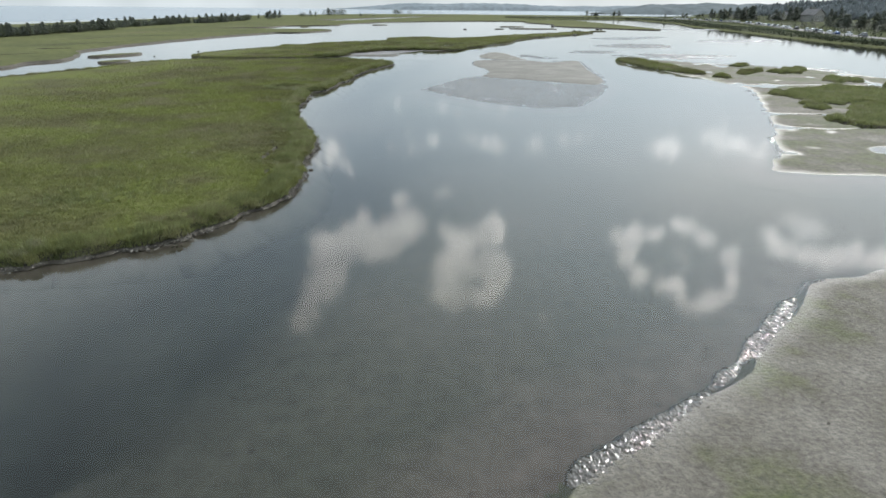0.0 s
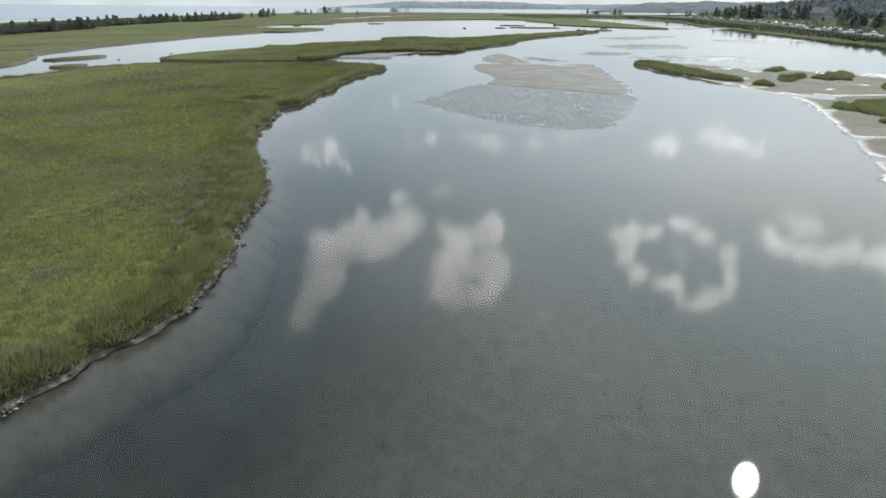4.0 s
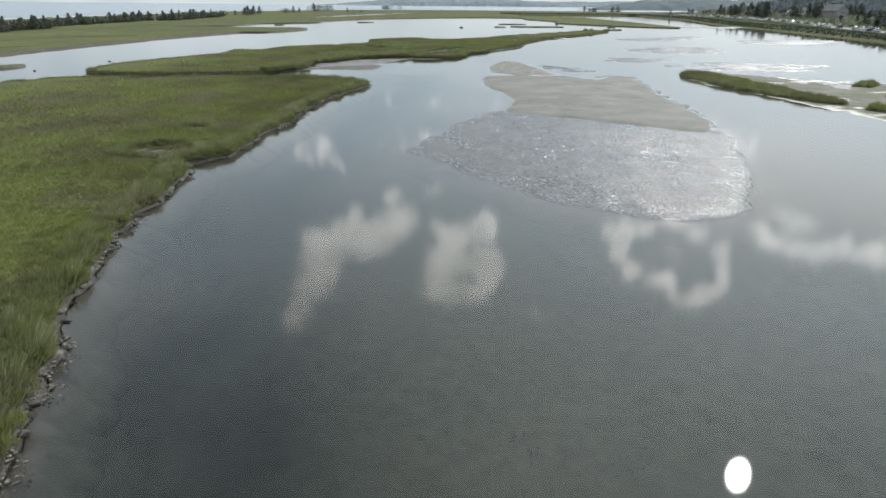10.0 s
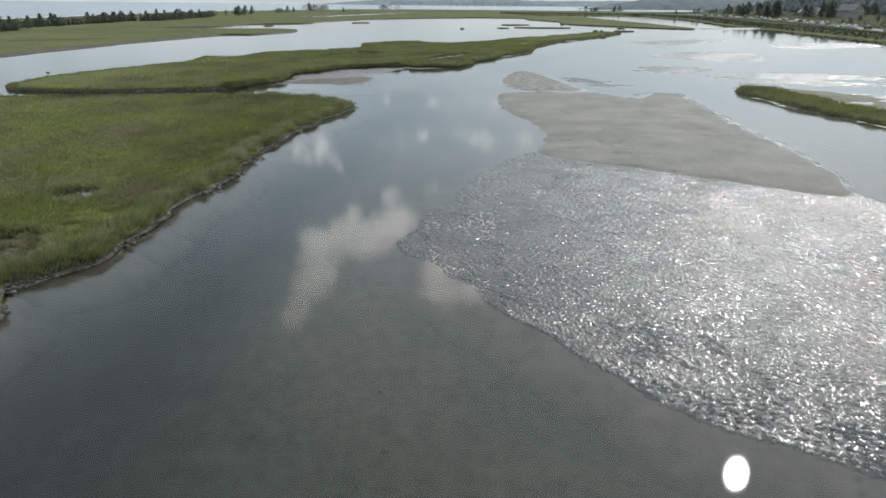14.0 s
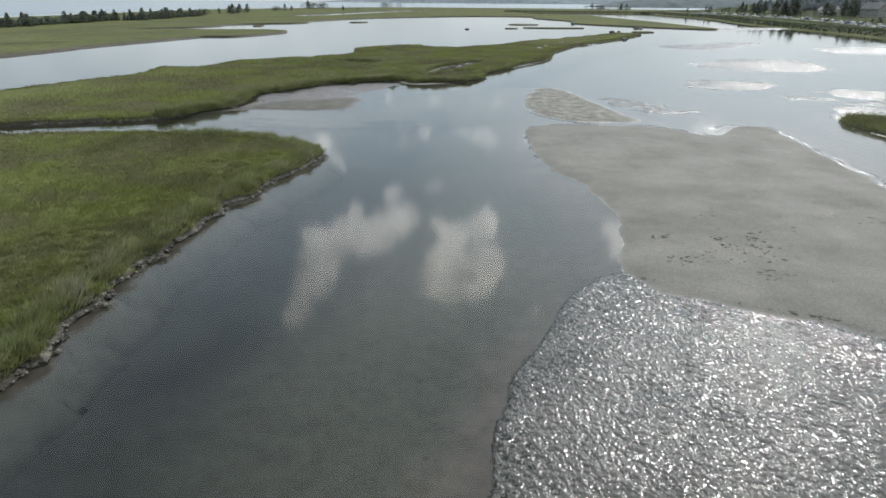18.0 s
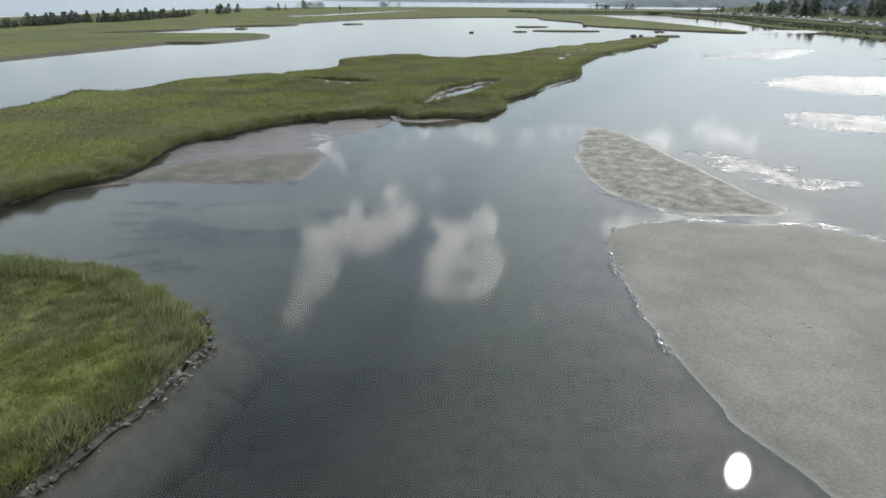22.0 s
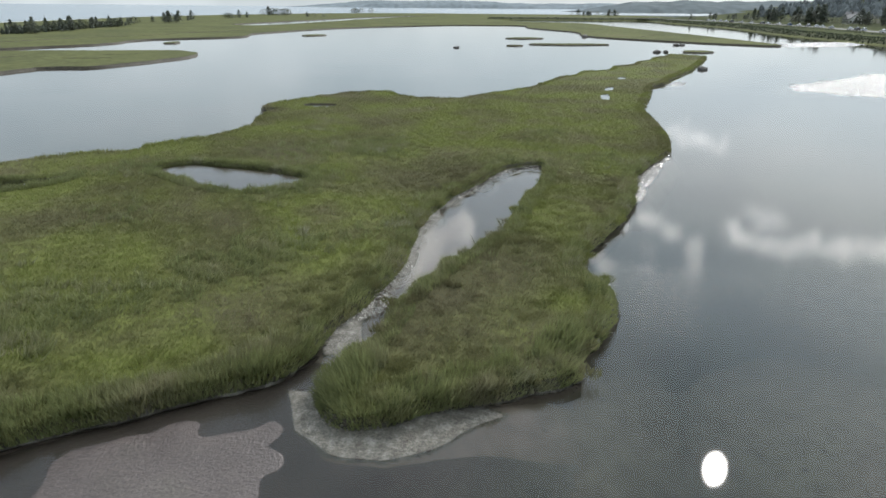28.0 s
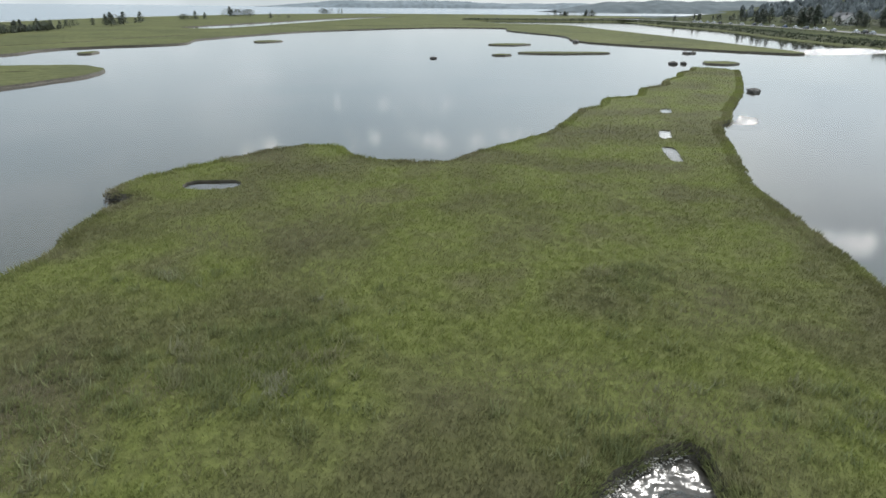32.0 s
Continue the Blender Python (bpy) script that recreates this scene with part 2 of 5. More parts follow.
M_FARTURF = surface("far_marsh_turf", [(0.28, (0.072, 0.08, 0.04)), (0.45, (0.092, 0.098, 0.046)), (0.6, (0.108, 0.115, 0.05)), (0.75, (0.125, 0.118, 0.066))], 0.03, 0.5, 0.3, 0.95, 0.5, 0.4, specular=0.03)
M_PEAT = surface("wet_peat", [(0.3, (0.03, 0.026, 0.018)), (0.6, (0.075, 0.065, 0.045))], 1.5, 14, 0.4, 0.7, 0.6, 0.05)
M_DEBRIS = surface("shell_and_peat_debris", [(0.38, (0.03, 0.026, 0.02)), (0.52, (0.062, 0.054, 0.042)), (0.7, (0.2, 0.19, 0.16))], 1.4, 22, 0.6, 0.8, 0.8, 0.06)
M_CLOD = surface("clod", [(0.3, (0.032, 0.028, 0.022)), (0.6, (0.095, 0.085, 0.07))], 4.0, 25, 0.4, 0.75, 0.6, 0.03, tint=0.5)
M_SAND = surface("damp_sand", [(0.32, (0.092, 0.09, 0.074)), (0.5, (0.13, 0.125, 0.107)), (0.66, (0.168, 0.16, 0.14))], 0.2, 9, 0.26, 0.85, 0.6, 0.05, specular=0.2, wet=(0.02, 0.08, 0.55))
M_MUD = surface("tidal_mud", [(0.3, (0.058, 0.068, 0.02)), (0.4, (0.08, 0.08, 0.045)), (0.5, (0.098, 0.089, 0.07)), (0.68, (0.15, 0.139, 0.118))], 0.3, 6, 0.45, 0.85, 1.0, 0.09, specular=0.25, wet=(0.03, 0.09, 0.36))

M_BAR = surface("weed_flecked_sand", [(0.34, (0.07, 0.068, 0.044)), (0.5, (0.125, 0.12, 0.098)), (0.66, (0.21, 0.2, 0.176))], 0.9, 9, 0.5, 0.8, 1.0, 0.08, specular=0.4, wet=(0.02, 0.1, 0.3))


def bed_surface(name):
    """Greenish weedy bed in the deep, fine brown silt where it shoals. The dimming by deep water is painted in by
    height.
    """
    mat = bpy.data.materials.new(name)
    tree, add = nodes_of(mat)
    vec = add("ShaderNodeNewGeometry").outputs["Position"]
    deep, _ = noise_ramp(add, vec, 0.04, [(0.3, (0.1, 0.107, 0.087)), (0.5, (0.145, 0.142, 0.118)), (0.66, (0.185, 0.168, 0.146))])
    silt, _ = noise_ramp(add, vec, 0.5, [(0.3, (0.17, 0.145, 0.128)), (0.6, (0.225, 0.195, 0.175))])
    z = add("ShaderNodeSeparateXYZ", {0: vec}).outputs[2]
    f = add("ShaderNodeMapRange", {"Value": z, "From Min": -0.58, "From Max": -0.15}).outputs[0]
    col = add("ShaderNodeMix", {0: f, 6: deep, 7: silt}, data_type="RGBA").outputs[2]
    # weed colour below -0.65, darkened to stand in for light lost in the depth
    g = add("ShaderNodeMapRange", {"Value": z, "From Min": -0.65, "From Max": -1.5}).outputs[0]
    weedy, _ = noise_ramp(add, vec, 0.15, [(0.3, (0.022, 0.027, 0.026)), (0.65, (0.055, 0.063, 0.056))])
    col = add("ShaderNodeMix", {0: g, 6: col, 7: weedy}, data_type="RGBA").outputs[2]
    pock = add("ShaderNodeTexNoise", {"Vector": vec, "Scale": 1.5, "Detail": 5.0, "Roughness": 0.7}).outputs["Fac"]
    lift = add("ShaderNodeMapRange", {"Value": pock, "From Min": 0.3, "From Max": 0.7, "To Min": 0.78, "To Max": 1.18}).outputs[0]
    spots = add("ShaderNodeTexVoronoi", {"Vector": vec, "Scale": 0.8}).outputs["Distance"]
    dark = add("ShaderNodeMapRange", {"Value": spots, "From Min": 0.04, "From Max": 0.12, "To Min": 0.6, "To Max": 1.0}).outputs[0]
    lift = add("ShaderNodeMath", {0: lift, 1: dark}, operation="MULTIPLY").outputs[0]
    colour = add("ShaderNodeVectorMath", {0: col, 3: lift}, operation="SCALE").outputs[0]
    bump = add("ShaderNodeBump", {"Height": pock, "Strength": 0.3, "Distance": 0.1}).outputs[0]
    bsdf = add("ShaderNodeBsdfPrincipled", {"Base Color": colour, "Roughness": 0.9, "Specular IOR Level": 0.2, "Normal": bump})
    tree.links.new(bsdf.outputs[0], add("ShaderNodeOutputMaterial").inputs[0])
    return mat


M_BED = bed_surface("river_bed")


def rippled_surface(name, roughness, grain, depth, gloss):
    """Wet sand with a film of water on its ripples, in which the sun glitters."""
    mat = bpy.data.materials.new(name)
    tree, add = nodes_of(mat)
    vec = add("ShaderNodeNewGeometry").outputs["Position"]
    long = add("ShaderNodeVectorMath", {0: vec, 1: (1.0, 0.65, 1.0)}, operation="MULTIPLY").outputs[0]
    crest = add("ShaderNodeTexNoise", {"Vector": long, "Scale": grain, "Detail": 1.5, "Roughness": 0.5}).outputs["Fac"]
    col, _ = noise_ramp(add, vec, 0.4, [(0.3, (0.045, 0.042, 0.036)), (0.6, (0.08, 0.074, 0.064))])
    bump = add("ShaderNodeBump", {"Height": crest, "Strength": 1.0, "Distance": depth}).outputs[0]
    bsdf = add("ShaderNodeBsdfPrincipled", {"Base Color": col, "Roughness": roughness, "Specular IOR Level": gloss, "Normal": bump})
    tree.links.new(bsdf.outputs[0], add("ShaderNodeOutputMaterial").inputs[0])
    return mat


M_WETSAND = rippled_surface("wet_rippled_sand", 0.1, 7.0, 0.085, 0.33)
M_SHOAL = rippled_surface("glittering_shoal", 0.2, 6.0, 0.11, 0.22)
M_WETMUD = rippled_surface("wet_shining_mud", 0.2, 5.0, 0.02, 0.3)
M_WATER = water_surface("water")


# ---- helpers for building ----
def loop_points(ctrl, step, rough=0.0, closed=True):
    """A smooth outline through the control points, cut into steps and roughened."""
    pts = [Vector((*p, 0)) for p in ctrl]
    n, out = len(pts), []
    for i in range(n if closed else n - 1):
        p0, p1, p2, p3 = (pts[(i + k) % n] if closed else pts[max(0, min(n - 1, i + k))] for k in (-1, 0, 1, 2))
        m = max(1, int((p2 - p1).length / step))
        for j in range(m):
            t = j / m
            a, b = 0.5 * (p2 - p0), 0.5 * (p3 - p1)
            lim = 1.2 * (p2 - p1).length
            a, b = (v * min(1.0, lim / max(v.length, 1e-6)) for v in (a, b))
            out.append((2 * t**3 - 3 * t**2 + 1) * p1 + (t**3 - 2 * t**2 + t) * a + (-2 * t**3 + 3 * t**2) * p2 + (t**3 - t**2) * b)
    if rough:
        for p in out:
            q = Vector((p.x * 0.45, p.y * 0.45, 3.1))
            r = Vector((p.x * 1.3, p.y * 1.3, 7.7))
            p.x += rough * (noise.noise(q) + 0.5 * noise.noise(r))
            p.y += rough * (noise.noise(q + Vector((11, 5, 2))) + 0.5 * noise.noise(r + Vector((3, 9, 4))))
    return np.array([(p.x, p.y) for p in out])


def area(p):
    x, y = p[:, 0], p[:, 1]
    return 0.5 * np.sum(x * np.roll(y, -1) - y * np.roll(x, -1))


def normals2d(p):
    d = np.roll(p, -1, 0) - np.roll(p, 1, 0)
    d /= np.maximum(np.linalg.norm(d, axis=1, keepdims=True), 1e-6)
    return np.stack([d[:, 1], -d[:, 0]], 1) * (1 if area(p) > 0 else -1)


def mesh_of(name, verts, faces, mat, smooth=True):
    me = bpy.data.meshes.new(name)
    me.from_pydata([tuple(v) for v in verts], [], faces)
    me.materials.append(mat)
    if smooth:
        me.polygons.foreach_set("use_smooth", [True] * len(me.polygons))
    me.update()
    return me


def fill(outer, holes, z):
    """A triangulated sheet inside the outline, less its holes."""
    from_mathutils = [[Vector((x, y, 0)) for x, y in outer]] + [[Vector((x, y, 0)) for x, y in h] for h in holes]
    tris = tessellate(from_mathutils)
    flat_pts = np.concatenate([outer] + list(holes))
    out = []
    for a, b, c in tris:
        u, v = flat_pts[b] - flat_pts[a], flat_pts[c] - flat_pts[a]
        out.append((a, b, c) if u[0] * v[1] - u[1] * v[0] > 0 else (a, c, b))
    return [(x, y, z) for x, y in flat_pts], out


def tessellate(loops):
    bm = bmesh.new()
    for lp in loops:
        vs = [bm.verts.new(v) for v in lp]
        for i in range(len(vs)):
            bm.edges.new((vs[i], vs[(i + 1) % len(vs)]))
    bm.verts.index_update()
    res = bmesh.ops.triangle_fill(bm, edges=bm.edges[:], use_beauty=False)
    tris = [tuple(v.index for v in f.verts) for f in res["geom"] if isinstance(f, bmesh.types.BMFace)]
    bm.free()
    return tris


def strip(p, rows, sign=1.0, jag=0.0):
    """Rings beside an outline: rows of (distance outwards, height); jag roughens them."""
    nrm = normals2d(p) * sign
    n, verts, faces = len(p), [], []
    for k, (d, z) in enumerate(rows):
        for i in range(n):
            q = p[i] + nrm[i] * d
            w = noise.noise(Vector((q[0] * 1.7, q[1] * 1.7, k * 2.3))) * jag
            verts.append((q[0] + nrm[i][0] * w, q[1] + nrm[i][1] * w, z + (w * 0.25 if 0 < k < len(rows) - 1 else 0)))
    for k in range(len(rows) - 1):
        for i in range(n):
            j = (i + 1) % n
            f = (k * n + i, (k + 1) * n + i, (k + 1) * n + j, k * n + j)
            faces.append(f if (area(p) < 0) == (sign > 0) else f[::-1])
    return verts, faces


def part(name, me, parent, label=""):
    ob = new(name, me)
    ob.parent = parent
    return tagged(ob, label) if label else ob


BANK = ((0.0, 0.42), (0.05, 0.3), (0.12, 0.17), (0.35, 0.09), (0.6, -0.03), (0.9, -0.3), (1.4, -0.72), (2.1, -1.1), (2.9, -1.9))


def marsh(name, outline, holes, label, top=0.42, step=0.5, rough=0.25, turf=None, bank=BANK, debris=True, jag=0.25, inset=0.4):
    """A patch of marsh: turf on top, a cut peat face round it, a strip of debris at its foot and a sunken toe."""
    water_line = loop_points(outline, step, rough)
    outer = water_line - normals2d(water_line) * inset
    inner = [loop_points(h, min(step, 0.5), rough * 0.6) for h in holes]
    v, f = fill(outer, inner, top)
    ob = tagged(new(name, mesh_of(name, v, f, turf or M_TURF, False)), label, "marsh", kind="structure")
    for k, p in enumerate([outer] + inner):
        sign = 1.0 if k == 0 else -1.0
        face, foot, toe = bank[:3], bank[2:5], bank[4:]
        if k:
            foot, toe = ((0.1, 0.16), (0.16, 0.1), (0.25, 0.02)), ((0.25, 0.02), (0.6, -0.7))
        face = ((0.0, top),) + tuple(face[1:])
        fv, ff = strip(p, face, sign, 0)
        part("bank_face", mesh_of("bank_face", fv, ff, M_PEAT), ob, "dark wet cut peat face under the turf")
        fv, ff = strip(p, foot, sign, jag * 0.5)
        part("bank_foot", mesh_of("bank_foot", fv, ff, M_DEBRIS if debris and k == 0 else M_PEAT), ob, "pale shell and peat debris at the waterline")
        fv, ff = strip(p, toe, sign, jag)
        part("bank_toe", mesh_of("bank_toe", fv, ff, M_BED), ob, "brown silted toe of the bank under water")
    return ob, outer, inner


def sdf(px, py, poly):
    """Signed distance to a closed outline, positive inside."""
    best = np.full(px.shape, 1e9)
    inside = np.zeros(px.shape, bool)
    for (x0, y0), (x1, y1) in zip(poly, np.roll(poly, -1, 0)):
        dx, dy = x1 - x0, y1 - y0
        t = np.clip(((px - x0) * dx + (py - y0) * dy) / max(dx * dx + dy * dy, 1e-9), 0, 1)
        best = np.minimum(best, (px - x0 - t * dx) ** 2 + (py - y0 - t * dy) ** 2)
        hit = (y0 > py) != (y1 > py)
        inside ^= hit & (px < dx * (py - y0) / (dy if dy else 1e-9) + x0)
    return np.where(inside, 1, -1) * np.sqrt(best)


def fields(px, py, scale, seed):
    """Cheap smooth noise for many points: a few rotated sine waves."""
    rng = np.random.RandomState(seed)
    out = np.zeros_like(px)
    for k in range(7):
        a, f, ph = rng.uniform(0, math.tau), scale * rng.uniform(0.5, 2.2), rng.uniform(0, math.tau)
        out += np.sin((px * math.cos(a) + py * math.sin(a)) * f + ph + 1.3 * np.sin((px * math.sin(a) - py * math.cos(a)) * f * 0.6 + ph * 2))
    return out / 4.0


def flat_bar(name, outline, label, mat, top, step=0.5, lean=1.5, fall=0.12, reach=0.0, rough=0.5, ripple=0.0, chop=8.0, category="sandbar", shape=None, ragged=0.4, dry=-0.015):
    """A low bar of sand or mud that rises gently out of the water."""
    poly = loop_points(outline, 1.5, rough)
    reach = 1.3 / fall
    lo, hi = poly.min(0) - reach, poly.max(0) + reach
    xs, ys = np.arange(lo[0], hi[0], step), np.arange(lo[1], hi[1], step)
    gx, gy = np.meshgrid(xs, ys)
    d = sdf(gx, gy, poly) + ragged * 0.5 * fields(gx, gy, 1.1, 3)
    z = np.where(d > 0, top * (1 - np.exp(-np.maximum(d, 0) / lean)), d * fall)
    z += 0.012 * fields(gx, gy, 2.3, 5) * np.clip(d, 0, 1) + 0.02 * fields(gx, gy, 0.5, 9) * np.clip(d * 0.4, 0, 1)
    if shape is not None:
        z += shape(gx, gy, d)
    if ripple:
        z += ripple * fields(gx * 0.6, gy, chop, 21) * np.clip(d * 0.6 + 0.6, 0, 1)
    keep = d > -reach
    idx = -np.ones(gx.shape, int)
    idx[keep] = np.arange(keep.sum())
    verts = np.stack([gx[keep], gy[keep], z[keep]], 1)
    quad = np.stack([idx[:-1, :-1], idx[:-1, 1:], idx[1:, 1:], idx[1:, :-1]], -1).reshape(-1, 4)
    quad = quad[(quad >= 0).all(1)]
    me = bpy.data.meshes.new(name)
    me.from_pydata(verts.tolist(), [], quad.tolist())
    me.materials.append(mat)
    me.materials.append(M_BED)
    sunk = (verts[:, 2][quad] < dry).all(1)
    me.polygons.foreach_set("material_index", sunk.astype(np.int32))
    me.polygons.foreach_set("use_smooth", [True] * len(me.polygons))
    return tagged(new(name, me), label, category, kind="structure")


def blades(name, p, height, width, lean, mat, seed):
    """Many single grass blades as one mesh: p (n, 3), a height and width each, and a lean (n, 2)."""
    rng = np.random.RandomState(seed)
    n = len(p)
    a = rng.uniform(0, math.tau, n)
    side = np.stack([np.cos(a), np.sin(a), np.zeros(n)], 1) * (width * 0.5)[:, None]
    tip = p + np.concatenate([lean * height[:, None], height[:, None]], 1)
    co = np.stack([p - side, p + side, tip], 1).reshape(-1, 3).astype(np.float32)
    me = bpy.data.meshes.new(name)
    me.vertices.add(3 * n), me.loops.add(3 * n), me.polygons.add(n)
    me.vertices.foreach_set("co", co.ravel())
    me.loops.foreach_set("vertex_index", np.arange(3 * n, dtype=np.int32))
    me.polygons.foreach_set("loop_start", np.arange(0, 3 * n, 3, dtype=np.int32))
    me.materials.append(mat)
    me.update(calc_edges=True)
    return new(name, me)


def inside_mask(px, py, outer, holes):
    """Points inside an outline and outside its holes, by a raster of a quarter metre."""
    cell = 0.25
    lo, hi = outer.min(0) - 1, outer.max(0) + 1
    lo = np.maximum(lo, (px.min() - 2, py.min() - 2))
    hi = np.minimum(hi, (px.max() + 2, py.max() + 2))
    w, h = int((hi[0] - lo[0]) / cell) + 2, int((hi[1] - lo[1]) / cell) + 2
    cx = lo[0] + np.arange(w) * cell
    grid = np.zeros((h, w), bool)
    for j in range(h):
        y = lo[1] + j * cell
        row = np.zeros(w, bool)
        for poly in [outer] + list(holes):
            y0, y1 = poly[:, 1], np.roll(poly[:, 1], -1)
            x0, x1 = poly[:, 0], np.roll(poly[:, 0], -1)
            hit = (y0 > y) != (y1 > y)
            for xc in (x0[hit] + (y - y0[hit]) / (y1[hit] - y0[hit]) * (x1[hit] - x0[hit])):
                row ^= cx > xc
        grid[j] = row
    ix, iy = ((px - lo[0]) / cell + 0.5).astype(int), ((py - lo[1]) / cell + 0.5).astype(int)
    ok = (ix >= 0) & (ix < w) & (iy >= 0) & (iy < h)
    out = np.zeros(px.shape, bool)
    out[ok] = grid[iy[ok], ix[ok]]
    return out


def meadow(name, outer, holes, box, density, label, z=0.42, height=(0.1, 0.21), width=0.044, seed=1, mat=None, thin=None):
    """Grass over the part of a marsh that lies in the box (x0, y0, x1, y1); thin(x, y) in 0..1 thins it out."""
    rng = np.random.RandomState(seed)
    x0, y0, x1, y1 = box
    n = int((x1 - x0) * (y1 - y0) * density)
    px, py = rng.uniform(x0, x1, n), rng.uniform(y0, y1, n)
    share = thin(px, py) if thin else np.ones(n)
    keep = rng.uniform(0, 1, n) < share
    px, py, share = px[keep], py[keep], share[keep]
    keep = inside_mask(px, py, outer, holes)
    px, py, share = px[keep], py[keep], share[keep]
    sway = fields(px, py, 0.35, 31)
    lump = fields(px, py, 3.2, 17)
    h = rng.uniform(*height, len(px)) * (1 + 0.45 * lump + 0.15 * sway)
    ang = 0.6 + 1.1 * fields(px, py, 0.12, 41)
    lean = np.stack([np.cos(ang), np.sin(ang)], 1) * (0.22 + 0.15 * sway)[:, None] + rng.normal(0, 0.42, (len(px), 2))
    p = np.stack([px, py, np.full(len(px), z - 0.03)], 1)
    w = width * rng.uniform(0.6, 1.4, len(px)) * np.clip(share, 0.15, 1) ** -0.3
    return tagged(blades(name, p, np.maximum(h, 0.06), w, lean, mat or M_GRASS, seed), label, "grass", kind="stuff")


def fringe(name, poly, span, density, label, z=0.38, height=(0.5, 0.9), width=0.045, depth=1.0, seed=2, sign=1.0, mat=None):
    """Taller grass along the edge of a marsh, hanging over its bank, for the outline points that span (a test of x, y) lets in."""
    rng = np.random.RandomState(seed)
    nrm = normals2d(poly) * sign
    seg = np.linalg.norm(np.roll(poly, -1, 0) - poly, axis=1)
    sel = np.array([span(x, y) for x, y in poly])
    count = np.where(sel, seg * density, 0)
    i = np.repeat(np.arange(len(poly)), np.maximum(rng.poisson(count), 0))
    t = rng.uniform(0, 1, len(i))
    off = rng.uniform(0, 1, len(i)) ** 1.4 * (depth + 0.3) - 0.3
    q = poly[i] * (1 - t)[:, None] + np.roll(poly, -1, 0)[i] * t[:, None] - nrm[i] * off[:, None]
    lump = fields(q[:, 0], q[:, 1], 1.7, 23)
    h = rng.uniform(*height, len(i)) * np.maximum(0.25, 1 + 0.55 * lump)
    lean = nrm[i] * (0.4 * (1 - off / depth) + 0.1)[:, None] + rng.normal(0, 0.22, (len(i), 2))
    p = np.stack([q[:, 0], q[:, 1], z + 0.95 * np.minimum(off, 0)], 1)
    h = np.where(off < 0, h * 0.7, h)
    return tagged(blades(name, p, h, width * rng.uniform(0.6, 1.4, len(i)), lean, mat or M_TALL, seed), label, "grass", kind="stuff")


# ---- ground and water ----
def sheet(name, z, mat, label, category):
    v = [(-6000, -3000, z), (6000, -3000, z), (6000, 6000, z), (-6000, 6000, z)]
    return tagged(new(name, mesh_of(name, v, [(0, 1, 2, 3)], mat, False)), label, category, kind="structure")


CHANNEL = [(-60, -40), (-26, -8), (-15, 12), (-9, 34), (-8.8, 48), (-10.5, 58), (-14, 70), (-17, 84), (-16.5, 100), (-15.5, 115), (-13.5, 130), (-8, 147), (-2, 163), (3, 182), (7, 203), (17, 224), (28, 250), (48, 280), (80, 330)]


def river_bed():
    """One sheet to the horizon; its middle is a fine grid with the deeper channel cut into it."""
    line = np.array(CHANNEL, float)
    xs = np.array([-6000, -400] + list(np.arange(-70, 101, 2.0)) + [500, 6000])
    ys = np.array([-3000, -300] + list(np.arange(-40, 341, 2.0)) + [700, 6000])
    gx, gy = np.meshgrid(xs, ys)
    d2 = np.full(gx.shape, 1e9)
    for (x0, y0), (x1, y1) in zip(line, line[1:]):
        dx, dy = x1 - x0, y1 - y0
        t = np.clip(((gx - x0) * dx + (gy - y0) * dy) / (dx * dx + dy * dy), 0, 1)
        d2 = np.minimum(d2, (gx - x0 - t * dx) ** 2 + (gy - y0 - t * dy) ** 2)
    mid = (abs(gx) < 120) & (gy > -45) & (gy < 345)
    z = -0.6 - np.where(mid, 0.95 * np.exp(-d2 / (2 * 4.2**2)) * (1 + 0.25 * fields(gx, gy, 0.2, 4)) + 0.45 * np.exp(-((gx + 20) ** 2 / 220 + (gy - 151.5) ** 2 / 22)), 0)
    n = len(xs)
    quads = [(j * n + i, j * n + i + 1, (j + 1) * n + i + 1, (j + 1) * n + i) for j in range(len(ys) - 1) for i in range(n - 1)]
    me = mesh_of("ground", np.stack([gx.ravel(), gy.ravel(), z.ravel()], 1).tolist(), quads, M_BED)
    return tagged(new("ground", me), "muddy river bed with a deeper weedy channel", "ground", kind="structure")


river_bed()
M_SEA = surface("ruffled_sea", [(0.35, (0.09, 0.12, 0.145)), (0.65, (0.12, 0.15, 0.175))], 0.003, 0.02, 0.12, 0.2, 0, specular=0.5)
SEA = [(-5900, 150), (-1200, 150), (-420, 160), (-330, 330), (-305, 520), (-305, 720), (-290, 920), (-180, 1230), (0, 1330), (310, 1290), (420, 1300), (900, 1500), (1500, 1900), (5900, 2400), (5900, 5900), (-5900, 5900)]
sv, sf = fill(np.array(SEA, float), [], 0.03)
tagged(new("sea", mesh_of("sea", sv, sf, M_SEA, False)), "wind-ruffled blue-grey sea beyond the marsh", "sea", kind="structure")
sheet("water", 0.0, M_WATER, "calm clear tidal water with faint ripples", "water")

